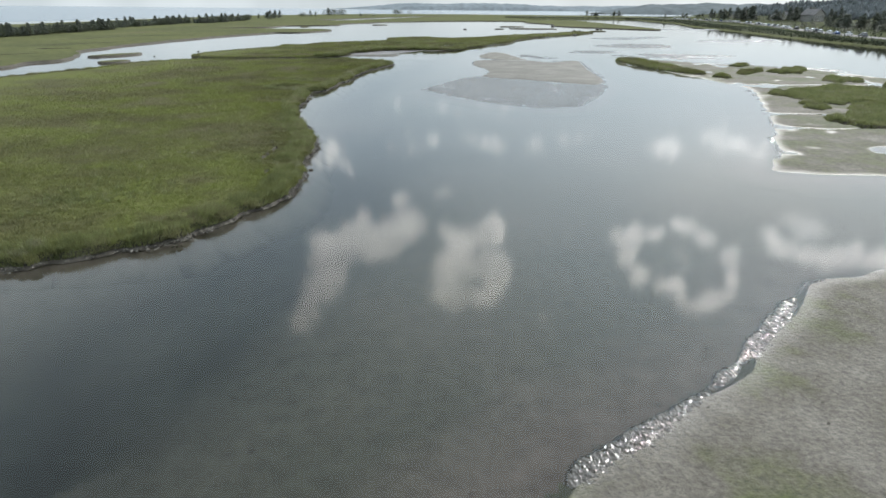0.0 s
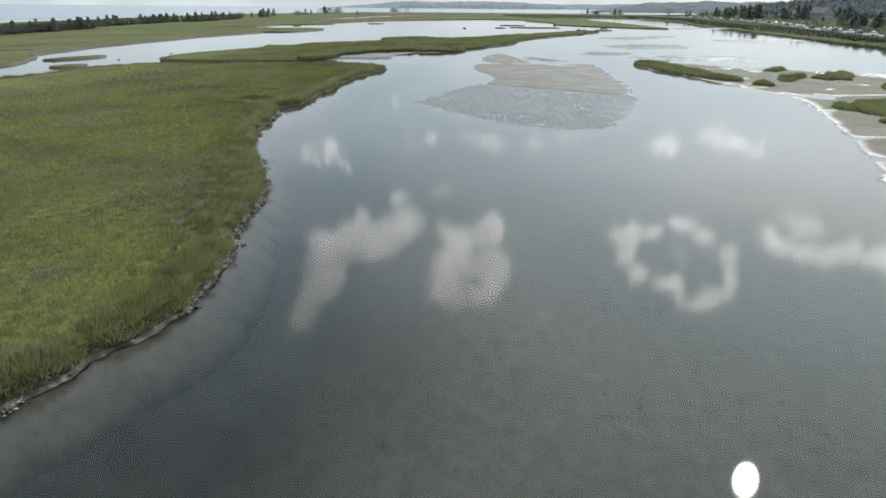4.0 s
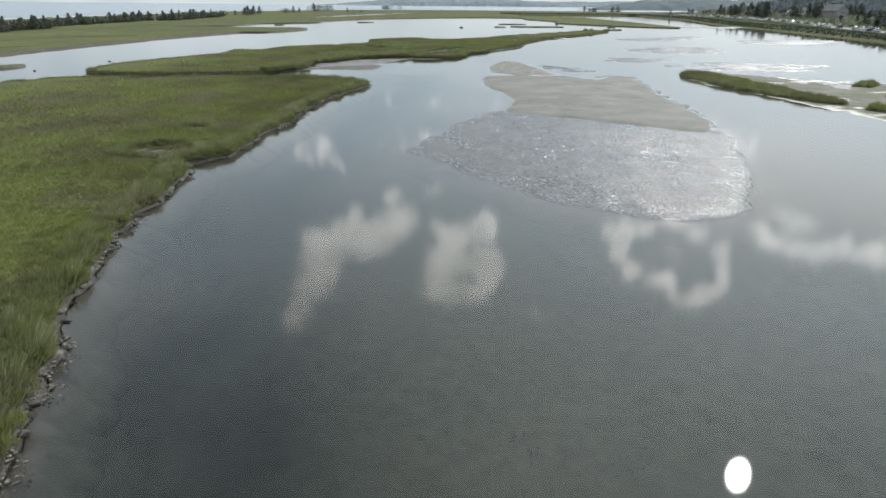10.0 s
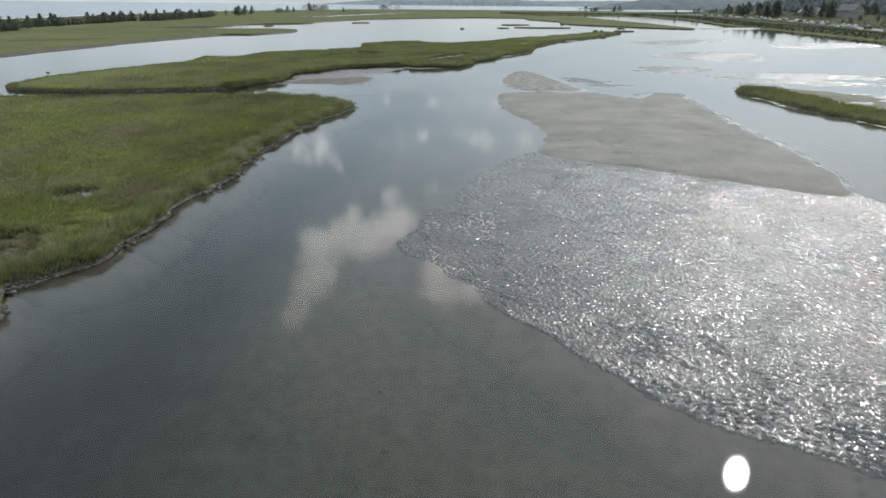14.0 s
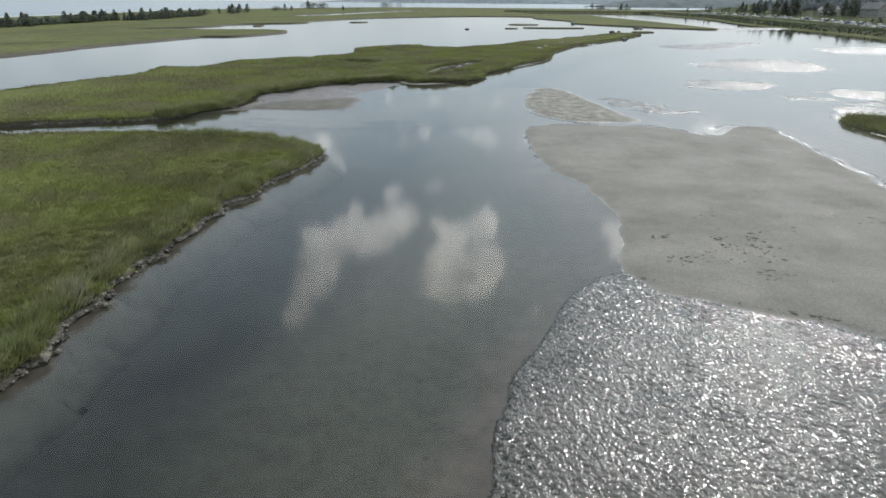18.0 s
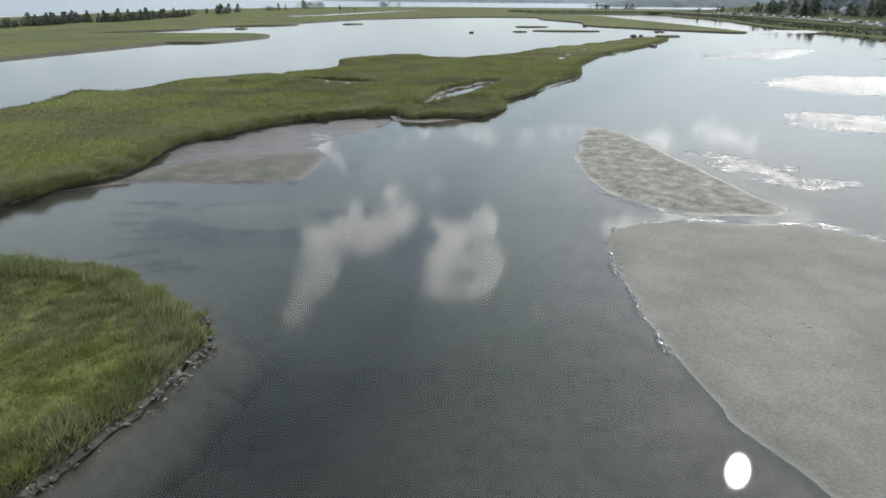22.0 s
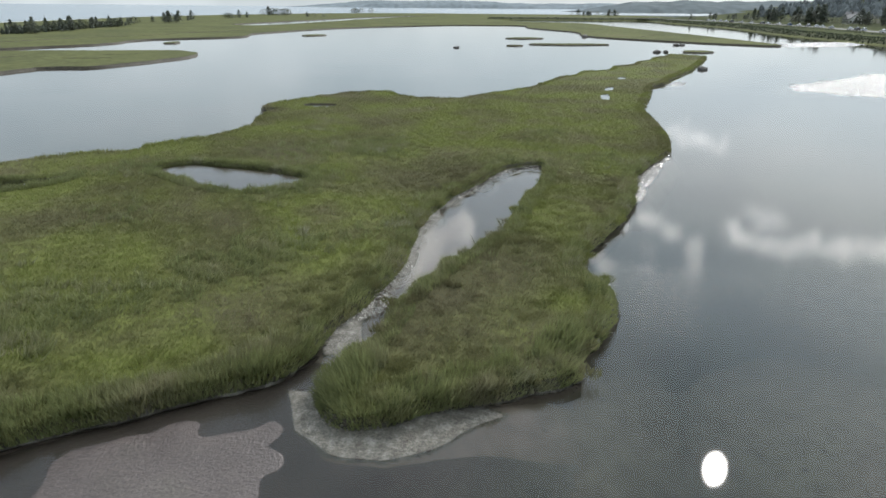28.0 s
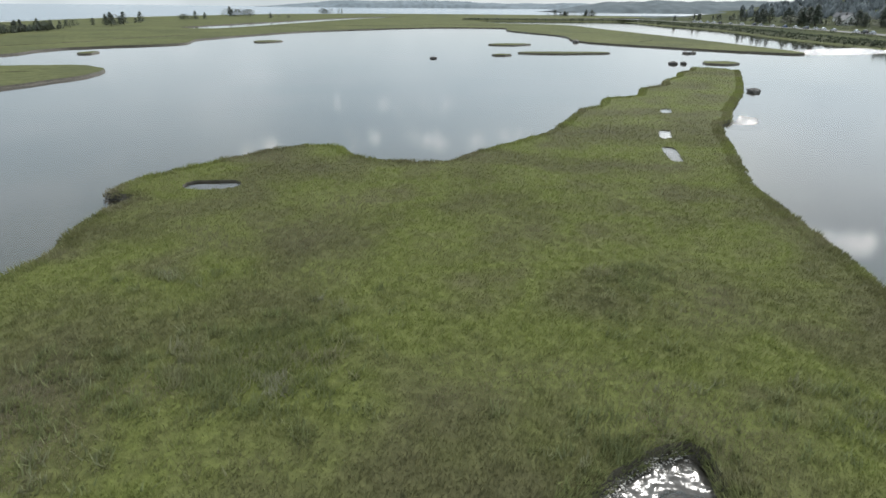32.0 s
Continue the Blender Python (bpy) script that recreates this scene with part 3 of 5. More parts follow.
# ---- the near marsh beside the channel ----
MARSH_NEAR = [(-160, -10), (-90, -2), (-60, 9), (-40, 17.5), (-30, 21.5), (-21.5, 25.5), (-18, 27), (-15.5, 29.5), (-13.5, 32.5), (-11.8, 36.5), (-11.4, 42), (-12.3, 47), (-13, 52), (-13.8, 57),
              (-16.5, 63), (-18.8, 69.5), (-20.5, 77), (-21.1, 86.8), (-22.8, 89), (-21.4, 90.6), (-20.2, 93), (-20, 101), (-19.2, 106), (-19.5, 113), (-19, 120), (-18, 126), (-16.7, 132.5),
              (-15.3, 137.5), (-16.8, 141), (-21, 144.5), (-26, 145.6), (-37, 145.5), (-50, 143), (-60, 142), (-66, 137), (-70, 129), (-71, 118), (-77, 101), (-90, 76), (-120, 40)]
PAN = [(-28.6, 91.6), (-28.3, 94.2), (-26.5, 95.3), (-24.4, 94.8), (-22.9, 92.6), (-23.2, 91), (-25, 90.4)]
POOL = [(-28.4, 101.6), (-27.3, 103.2), (-25.4, 102.9), (-25, 101.4), (-26.6, 100.5)]
CREASES = [[(-14.27, 42.11), (-14.39, 42.92), (-14.14, 43.7), (-14.06, 43.7), (-13.81, 42.88), (-14.13, 42.09)], [(-14.57, 45.49), (-14.89, 46.85), (-15.74, 50.29), (-15.66, 50.31), (-14.51, 46.95), (-14.43, 45.51)], [(-16.07, 51.38), (-16.62, 52.84), (-16.84, 54.49), (-16.76, 54.51), (-16.18, 52.96), (-15.93, 51.42)], [(-15.47, 46.19), (-16.06, 49.58), (-15.84, 51.8), (-15.76, 51.8), (-15.54, 49.62), (-15.33, 46.21)]]      # narrow eroded cuts behind the bank
marsh_a, near_edge, near_holes = marsh("marsh_near", MARSH_NEAR, [PAN, POOL] + CREASES, "green salt marsh with a cut peat edge along the channel", rough=0.62)

# ---- the long marsh tongue with its creek ----
MARSH_TONGUE = [(-63, 150), (-52, 148.8), (-45, 150.5), (-36, 153.5), (-32.5, 159), (-30, 163.5), (-30.6, 171.5), (-28, 176), (-23, 184), (-17.5, 187), (-13.4, 189), (-12.2, 192), (-9.9, 197.5), (-9.2, 201), (-8.7, 204.5), (-7.5, 208.5),
                (-6, 212.5), (-4.5, 214.7), (-1.7, 219.6), (0.2, 220.9), (1.7, 221), (0.6, 215.5), (-1, 212), (-2, 209), (-3.6, 204.5), (-6.2, 200.8), (-8.5, 197), (-10.3, 192.5), (-11.7, 188.2), (-11.2, 186.4), (-9.4, 186.3), (-7.6, 187.1), (-4, 188.0),
                (-2.5, 188.8), (-1.9, 190.5), (0.1, 193.3), (0.7, 196), (0.1, 198.8), (0.6, 201), (2, 203), (3.5, 205.5), (5.2, 208), (6.2, 210), (7.2, 213), (9.5, 219)]
MARSH_TONGUE_B = [(14.5, 226), (17.3, 234), (19.3, 245), (21.1, 253), (26, 265), (31, 278), (34.5, 282), (38, 289), (52, 312), (67, 341), (68.5, 346), (62, 353), (58, 346), (52.5, 340), (49, 332.5), (43, 325), (40, 318), (34, 312.5), (30, 304), (23.5, 300), (21, 294), (17, 290),
                  (12.5, 281), (9, 274.5), (5, 270), (0, 265), (-4, 260.5), (-9, 261), (-12, 263), (-14.5, 267.5), (-19, 267), (-25, 260.5), (-29, 255.5), (-29.8, 251), (-27.6, 250), (-28.5, 245), (-28, 238.5), (-30, 233), (-34.5, 228), (-35, 225.5), (-39, 224.5),
                  (-44, 220.5), (-48, 216.5), (-50.5, 204), (-57, 203), (-56, 192), (-61, 180), (-66, 165), (-66, 154)]
POND = [(-30.4, 219.2), (-28.5, 221.2), (-25.5, 220.7), (-20.5, 218.7), (-17.8, 217), (-16.8, 214.5), (-19.5, 212.9), (-22, 212.3), (-25, 213.8), (-28.4, 216.6)]
POND_B = [(-42, 211), (-39.8, 214.8), (-37, 215.8), (-35.4, 217), (-35.8, 214.6), (-38.3, 212.4), (-40.5, 210.4)]
POND_C = [(-24.6, 252.4), (-24.2, 254.2), (-21, 254.2), (-20.4, 252.4), (-22.6, 251.6)]
POND_D = [(17.2, 259.5), (17.5, 262), (18.7, 265.6), (19.7, 265.2), (18.8, 261.5), (18.1, 259.5)]
POND_E = [(20.4, 270), (20.9, 272.4), (22.2, 274.6), (23, 274.3), (22.3, 272), (21.4, 270)]
POND_F = [(27.3, 286.5), (27.6, 288.4), (28.6, 290), (29.6, 289.8), (29.1, 288), (28.3, 286.5)]
marsh_b, tongue_edge, tongue_holes = marsh("marsh_tongue", MARSH_TONGUE + MARSH_TONGUE_B, [POND, POND_B, POND_C, POND_D, POND_E, POND_F], "long tongue of green salt marsh with a muddy creek", inset=0.25, bank=((0.0, 0.42), (0.05, 0.3), (0.1, 0.17), (0.18, 0.08), (0.27, -0.03), (0.35, -0.6), (0.42, -1.9)))

# ---- far marsh round the lagoon ----
FAR_MARSH = [(-400, -40), (-150, 40), (-112, 85), (-90, 118), (-91, 131), (-89, 140), (-96, 157), (-101, 165), (-102, 179), (-103, 199), (-100, 237), (-97, 262), (-88, 302), (-80, 304), (-72, 322), (-70, 342),
             (-80, 354), (-95, 352), (-115, 350), (-135, 344), (-128, 362), (-115, 384), (-112, 412), (-86, 438), (-88, 468), (-72, 520), (-52, 560), (8, 620), (57, 622), (55, 578), (70, 515),
             (66, 466), (92, 424), (116, 400), (123, 408), (124, 505)]
FAR_MARSH_B = [(121, 625), (118, 700), (70, 760), (80, 900), (230, 1000), (330, 1060), (300, 1260), (0, 1300), (-160, 1200), (-270, 900), (-285, 680), (-275, 500), (-270, 340), (-290, 200), (-400, 100)]
FAR_BANK = ((0.0, 0.45), (0.05, 0.3), (0.1, 0.14), (0.2, 0.06), (0.3, -0.05), (1.2, -0.7))
FAR_POND = [(-138, 600), (-112, 588), (-79, 740), (-45, 900), (0, 1020), (-30, 1000), (-76, 880), (-108, 740)]
DITCHES = []
for x, y, long, wide, turn in [(-118, 196, 16, 0.9, 60), (-132, 232, 22, 1.0, 75), (-120, 258, 14, 0.9, 40), (-140, 290, 26, 1.2, 80), (-112, 322, 10, 0.8, 70), (-108, 150, 7, 0.8, 50), (-112, 172, 5, 1.6, 30), (-150, 390, 30, 1.4, 70),
                               (-130, 430, 24, 1.3, 60), (-112, 480, 30, 1.4, 65), (-98, 285, 6, 0.8, 20), (-90, 325, 6, 1.0, 10), (-88, 338, 5, 0.7, 20), (-60, 640, 40, 2.0, 30), (40, 680, 50, 2.0, 5), (95, 470, 10, 0.8, 50)]:
    ca, sa = math.cos(radians(turn)), math.sin(radians(turn))
    DITCHES.append([(x + ca * u * long - sa * v * wide, y + sa * u * long + ca * v * wide) for u, v in ((-1, 0.1), (-0.5, 1.0), (0.1, 0.6), (0.6, 1.0), (1, 0), (0.5, -0.7), (0, -1.0), (-0.6, -0.5))])
marsh_c, far_edge, far_holes = marsh("marsh_far", FAR_MARSH + FAR_MARSH_B, [FAR_POND] + DITCHES, "wide far salt marsh behind the lagoon", 0.45, 3.0, 1.0, M_FARTURF, FAR_BANK, False, 0.4, 0.0)

# ---- small islands of marsh ----
ISLETS = [
    [(-64, 456), (-60, 452), (-54, 460), (-57, 465), (-62, 463)], [(25, 444), (31, 440), (41, 446), (38, 451), (29, 450)], [(19, 393), (22, 391), (25, 394), (22, 396)],
    [(29, 401), (40, 398), (57, 402), (56, 406), (42, 406), (31, 405)], [(71, 366), (75, 363), (80, 366), (80, 371), (74, 372)], [(-89, 149), (-86, 150), (-82, 158), (-83, 162), (-87, 157)],
    [(-78, 134), (-76, 133), (-73.5, 137), (-74, 139.5), (-77, 138)], [(-99, 392), (-95, 391), (-96, 399), (-99, 399)],
]
for pts in ISLETS:
    marsh("marsh_islet", pts, [], "small islet of green marsh grass standing in the water", 0.34, 1.0, 0.4, M_FARTURF, FAR_BANK, False, 0.3, 0.0)


def clump_outline(cx, cy, rx, ry, seed, turn=0.0):
    """An irregular rounded outline with bays."""
    rg = random.Random(seed)
    a0, a1, a2 = rg.uniform(0, 6), rg.uniform(0, 6), rg.uniform(0, 6)
    pts = []
    for k in range(14):
        a = k * math.tau / 14
        r = 0.78 + 0.2 * math.sin(2 * a + a0) + 0.16 * math.sin(3 * a + a1) + 0.12 * math.sin(5 * a + a2)
        x, y = rx * r * math.cos(a), ry * r * math.sin(a)
        pts.append((cx + x * math.cos(turn) - y * math.sin(turn), cy + x * math.sin(turn) + y * math.cos(turn)))
    return pts


SHORE_PATCHES = [[(37.6, 157), (38, 148), (39.4, 139), (41.5, 131), (44.2, 124.5), (46.4, 123), (47, 127), (45.6, 131.5), (46, 137), (44.6, 143), (44, 151), (41, 158)]]
SHORE_PATCHES += [clump_outline(*c) for c in ((48.6, 119, 1.2, 3.4, 1), (62, 143.8, 4.4, 1.4, 2, 0.7), (57, 128, 5.8, 2.2, 3, 0.85), (63.8, 130.8, 3.6, 1.5, 4, 0.8), (69, 134, 8.6, 2.4, 5, 1.2), (68, 115.5, 7.6, 2.8, 6, 0.9), (47.7, 94.6, 1.8, 3.8, 7, -0.4),
                                               (45.2, 80.2, 1.2, 2.4, 8, -0.5), (42.9, 71, 1.6, 2.6, 9, -0.6), (76, 108, 7.0, 3.4, 10, 0.8))]
SHORE_PATCHES += [[(48.4, 94.3), (50.5, 98), (53.6, 100.3), (57, 101.8), (61.8, 105.6), (67.4, 101.7), (75, 99), (71, 92), (64, 88.5), (56.3, 86), (53.5, 86.4), (49.5, 83), (48.7, 84.4), (45, 83.5), (47.6, 87.1), (47, 90.4)],
                  [(48.4, 78.6), (50.4, 81.6), (53.2, 84), (57.3, 84.4), (66, 86), (68, 78), (58, 70), (50, 67), (45.2, 66.7), (42.9, 67.5), (44.3, 71.2)]]
shore_edges = [marsh("marsh_islet", pts, [], "irregular clump of green marsh grass on a muddy shore", 0.26, 0.6, 0.5, M_TURF, FAR_BANK, False, 0.3, 0.0)[1] for pts in SHORE_PATCHES]

# ---- sandbars, ripples and mud ----
SANDBAR = [(3.5, 152.5), (2.5, 147), (2.3, 142), (3, 136.5), (4.5, 131), (5.2, 125), (4.6, 120), (3.6, 116.5), (5, 114.5), (8.5, 112.3), (13, 110), (18, 106.5), (22, 104.5), (24.5, 110), (25.5, 122), (26.5, 140),
           (28, 153), (25, 153.5), (20.5, 148.5), (16, 153), (10, 153.5)]
flat_bar("sandbar", SANDBAR, "pale grey damp sandbar with a low worn edge", M_SAND, 0.2, 0.3, 0.8, 0.13)
SANDBAR_B = [(8.5, 183), (11, 181), (12.5, 175), (13.5, 168), (14.7, 161), (15.5, 155.8), (12, 155), (8.5, 155.2), (6, 158.2), (4.2, 162), (4.3, 167), (6, 176)]
flat_bar("sandbar", SANDBAR_B, "small grey sandbar flecked with weed", M_BAR, 0.15, 0.3, 0.9, 0.13)
RIPPLES = [(-6, 95.5), (-3.8, 102), (-1, 110), (3.3, 116.3), (8, 113.5), (22, 107), (24, 103), (20, 91), (15.5, 80.5), (11, 78), (7.5, 79), (5, 80.5), (1, 85), (-2.5, 90)]
flat_bar("rippled_flat", RIPPLES, "wet rippled sand flat glittering in the sun", M_WETSAND, 0.034, 0.068, 3.0, 0.22, rough=0.25, ripple=0.024, chop=24.0, ragged=0.6, category="sand flat")
SHOALS = [[(15, 172), (19.5, 170.5), (22.8, 161.5), (20.5, 160.5), (17.5, 164)], [(45, 222), (50, 229), (58, 235), (71, 234), (72, 221), (64, 211), (49, 212)], [(32, 189.5), (38.5, 195), (46.5, 190), (41, 183), (33, 183.5)],
          [(40, 175.5), (47, 175.8), (46.5, 173), (39.5, 173)], [(49, 178), (52, 184), (66, 182), (76, 177), (60, 173), (52.5, 172.5)], [(46, 170), (56, 172.5), (66, 167.5), (56, 164.5)], [(38, 158), (42.5, 166), (50, 168.5), (46, 163)],
          [(97, 268), (99, 276), (127, 287), (136, 276), (108, 257), (95, 259)], [(119, 400), (126, 420), (160, 436), (166, 424), (146, 405)], [(55, 273), (58, 282), (74, 293), (91, 305), (94, 298), (66, 267)],
          [(53, 155), (60, 152), (69, 146), (80, 139), (78, 133), (66, 137.5), (57, 147)]]
for pts in SHOALS:
    flat_bar("rippled_shoal", pts, "thin wet shoal with sunlit ripples", M_SHOAL, 0.055, 0.16 if pts[0][0] < 50 else 0.26, 1.5, 0.3, rough=1.6, ripple=0.055, chop=10.0 if pts[0][0] < 50 else 6.0, ragged=2.2, category="sand flat")


def wet_rim(line, wide, label, mat=None, high=0.05):
    """A narrow strip of wet ripples along a shore."""
    p = loop_points(line, 2.0, 0.4, False)
    d = np.gradient(p, axis=0)
    d /= np.linalg.norm(d, axis=1, keepdims=True)
    nrm = np.stack([d[:, 1], -d[:, 0]], 1)
    w = wide * (0.55 + 0.35 * fields(p[:, 0], p[:, 1], 0.3, 6))[:, None]
    ring = np.concatenate([p + nrm * np.maximum(w, 0.15), (p - nrm * 0.3)[::-1]])
    flat_bar("wet_rim", [tuple(q) for q in ring], label, mat or M_WETSAND, high, 0.08, 0.8, 0.4, rough=0.2, ripple=0.03, chop=23.0, ragged=0.9, category="sand flat")


wet_rim([(21.5, 152), (24, 154.6), (27.8, 153.6), (27, 141), (26, 124), (25, 112), (23.6, 105.5)], 1.5, "glittering wet rim of the sandbar")
wet_rim([(15.2, 156), (12, 154.8), (8.5, 155), (5.8, 158), (4, 162), (4.1, 167)], -1.2, "glittering wet rim of the small sandbar")
wet_rim([(3.8, 152.6), (2.6, 147), (2.4, 142), (3.1, 136.5)], 0.9, "glittering wet rim of the sandbar")
wet_rim([(20.5, 148.9), (16, 153.4), (10, 153.8), (3.6, 152.8)], 0.6, "glittering wet rim of the sandbar")
wet_rim([(26, 50), (29, 56.5), (33.6, 67), (38, 78), (41.3, 87.5), (45.8, 102)], -1.3, "glittering wet rim of the muddy shore")
wet_rim([(40.9, 131), (39, 139), (37.6, 148), (37.2, 156.5)], 0.7, "shining wet mud at the foot of the islet")
wet_rim([(3, 12.5), (5, 14.3), (8, 16.7), (11.5, 20.2), (16, 25.7), (20.5, 27.7)], -1.7, "glittering wet rim of the muddy shore")
MUD_SHORE = [(-4, -20), (-2, 4), (2.5, 12), (4.5, 14), (8, 16.5), (11.5, 20), (16, 25.5), (17.5, 26.6), (20.5, 27.5), (32, 29), (70, 30), (90, -20)]
flat_bar("mud_shore", MUD_SHORE, "grey-green muddy shore with patches of algae", M_MUD, 0.3, 0.4, 5.0, 0.11, category="mud flat")


def puddles(px, py, d):
    """Shallow runnels and puddles that cut into the mud, and one creek across it."""
    f = np.clip(fields(px, py, 0.3, 77) + 0.5 * fields(px, py, 0.9, 78) - 0.2, 0, 1)
    creek = np.exp(-((py - 107.6 - 1.2 * np.sin(px * 0.22)) / 0.8) ** 2) + 0.8 * np.exp(-((py - 75.6 - 0.5 * np.sin(px * 0.5)) / 0.5) ** 2) + 0.8 * np.exp(-((py - 66.4 - 0.4 * np.sin(px * 0.6)) / 0.45) ** 2)
    return -0.34 * f * np.clip(d * 0.25, 0, 1) - 0.24 * creek * np.clip(d + 0.5, 0, 1)


M_WEEDMUD = surface("weedy_mud", [(0.36, (0.048, 0.059, 0.017)), (0.47, (0.068, 0.07, 0.031)), (0.55, (0.085, 0.077, 0.056)), (0.68, (0.13, 0.12, 0.095))], 0.16, 3, 0.5, 0.85, 1.0, 0.1, specular=0.2, wet=(0.03, 0.09, 0.36))
MUD_SHORE_B = [(24.5, 47.2), (28, 54), (33, 66), (37.5, 77), (41, 87), (46, 103), (43, 118), (40, 134), (37.6, 146), (37.2, 157), (43, 163), (50, 159), (58, 150), (71, 142.5), (77.5, 129), (84, 108), (104, 62), (60, 44), (32, 46)]
flat_bar("mud_shore", MUD_SHORE_B, "muddy shore with puddles between clumps of grass", M_WEEDMUD, 0.16, 0.5, 2.0, 0.14, category="mud flat", shape=puddles)
def apron_surface(name):
    """Crumbly grey-green crust where the mud stands clear, smooth pinkish-brown silt where it is awash."""
    mat = bpy.data.materials.new(name)
    tree, add = nodes_of(mat)
    vec = add("ShaderNodeNewGeometry").outputs["Position"]
    crust, _ = noise_ramp(add, vec, 0.5, [(0.32, (0.048, 0.05, 0.034)), (0.5, (0.078, 0.076, 0.058)), (0.68, (0.12, 0.113, 0.092))])
    silt, _ = noise_ramp(add, vec, 0.35, [(0.32, (0.066, 0.054, 0.05)), (0.65, (0.1, 0.083, 0.077))])
    drowned, _ = noise_ramp(add, vec, 0.3, [(0.32, (0.075, 0.078, 0.064)), (0.65, (0.115, 0.112, 0.094))])
    grain = add("ShaderNodeTexNoise", {"Vector": vec, "Scale": 9.0, "Detail": 4.0, "Roughness": 0.7}).outputs["Fac"]
    z = add("ShaderNodeSeparateXYZ", {0: vec}).outputs[2]
    z = add("ShaderNodeMath", {0: z, 1: add("ShaderNodeMath", {0: grain, 1: 0.05}, operation="MULTIPLY").outputs[0]}, operation="ADD").outputs[0]
    g = add("ShaderNodeMapRange", {"Value": z, "From Min": -0.38, "From Max": -0.06}).outputs[0]
    silt = add("ShaderNodeMix", {0: g, 6: drowned, 7: silt}, data_type="RGBA").outputs[2]
    f = add("ShaderNodeMapRange", {"Value": z, "From Min": 0.045, "From Max": 0.1}).outputs[0]
    col = add("ShaderNodeMix", {0: f, 6: silt, 7: crust}, data_type="RGBA").outputs[2]
    lift = add("ShaderNodeMapRange", {"Value": grain, "From Min": 0.3, "From Max": 0.7, "To Min": 0.6, "To Max": 1.4}).outputs[0]
    col = add("ShaderNodeVectorMath", {0: col, 3: lift}, operation="SCALE").outputs[0]
    rough = add("ShaderNodeMapRange", {"Value": z, "From Min": 0.03, "From Max": 0.1, "To Min": 0.3, "To Max": 0.85}).outputs[0]
    bump = add("ShaderNodeBump", {"Height": grain, "Strength": 0.8, "Distance": 0.06}).outputs[0]
    bsdf = add("ShaderNodeBsdfPrincipled", {"Base Color": col, "Roughness": rough, "Specular IOR Level": 0.4, "Normal": bump})
    tree.links.new(bsdf.outputs[0], add("ShaderNodeOutputMaterial").inputs[0])
    return mat


M_APRON = apron_surface("wet_mud_apron")
MUD_APRON = [(-33, 158), (-29.5, 162), (-31, 171.5), (-26, 181), (-17, 188), (-12, 190), (-10, 188), (-6, 188), (-6.5, 185.5), (-10, 182), (-13.5, 179), (-16.3, 173), (-16.3, 163), (-18, 161), (-23.5, 160.4), (-27.5, 160.8)]


def sunk_behind(px, py, d):
    """The apron stands clear of the water along its front and lies just under it behind."""
    f = np.clip((py - 167.5 - 0.55 * (px + 19)) / 4.0, 0, 1)
    east = np.clip((px + 15.5) / 8.0, 0, 1)
    return 0.035 * np.clip(d, 0, 1) - (0.086 * f + 0.05 * east) * np.clip((d + 4) / 4, 0, 1)


flat_bar("mud_flat", MUD_APRON, "shallow brown mud flat in front of the marsh", M_APRON, 0.07, 0.25, 1.2, 0.16, category="mud flat", shape=sunk_behind, dry=-0.52)
M_SLIP = surface("pale_cracked_mud", [(0.3, (0.07, 0.064, 0.05)), (0.5, (0.125, 0.117, 0.098)), (0.7, (0.215, 0.205, 0.182))], 2.6, 11, 0.5, 0.6, 1.0, 0.08, specular=0.4)
SLIP = [(-13.2, 188.6), (-12.4, 186.2), (-11.2, 185.2), (-9.3, 184.9), (-7.3, 185.6), (-5.6, 187.0), (-7, 187.9), (-11, 188.0)]
flat_bar("mud_slip", SLIP, "pale cracked mud slope below the grass", M_SLIP, 0.14, 0.1, 0.9, 0.2, category="mud", rough=0.3)
for pts in ([(5.8, 209.5), (6.6, 213), (8.6, 218.5), (11, 222.5), (14.6, 226.4), (13.3, 223), (11.4, 219.6), (9.2, 215.5), (7.2, 211.5)], [(33.5, 280.5), (36, 283.5), (38, 287), (39.6, 285), (36.5, 280)]):
    flat_bar("wet_mud_ledge", pts, "shining wet mud ledge below the marsh edge", M_SHOAL, 0.06, 0.12, 0.5, 1.0, rough=0.3, ripple=0.03, chop=9.0, category="mud")

# shallow muddy floors of the pools, the creek and the bare pan
def floor_patch(name, outline, z, label, mat=None, step=0.6):
    p = loop_points(outline, step, 0.2)
    v, f = fill(p, [], z)
    v = [(x, y, zz + 0.03 * noise.noise(Vector((x * 0.7, y * 0.7, 1)))) for x, y, zz in v]
    return tagged(new(name, mesh_of(name, v, f, mat or M_MUD, False)), label, "mud", kind="structure")


M_SILT = surface("pale_silt", [(0.3, (0.105, 0.086, 0.078)), (0.6, (0.155, 0.13, 0.12))], 0.3, 3, 0.2, 0.8, 0.3, 0.05)
M_CREEK = surface("creek_silt", [(0.3, (0.085, 0.066, 0.058)), (0.6, (0.13, 0.105, 0.095))], 0.4, 3, 0.25, 0.8, 0.3, 0.05)
M_PAN = surface("drying_pan_mud", [(0.3, (0.075, 0.065, 0.05)), (0.55, (0.125, 0.108, 0.09)), (0.7, (0.22, 0.2, 0.19))], 0.8, 6, 0.3, 0.6, 0.6, 0.05)
floor_patch("pan_floor", [(x * 1.02 + 0.5, (y - 92.5) * 1.15 + 92.5) for x, y in PAN], 0.12, "bare drying mud floor of a marsh pan", M_PAN)
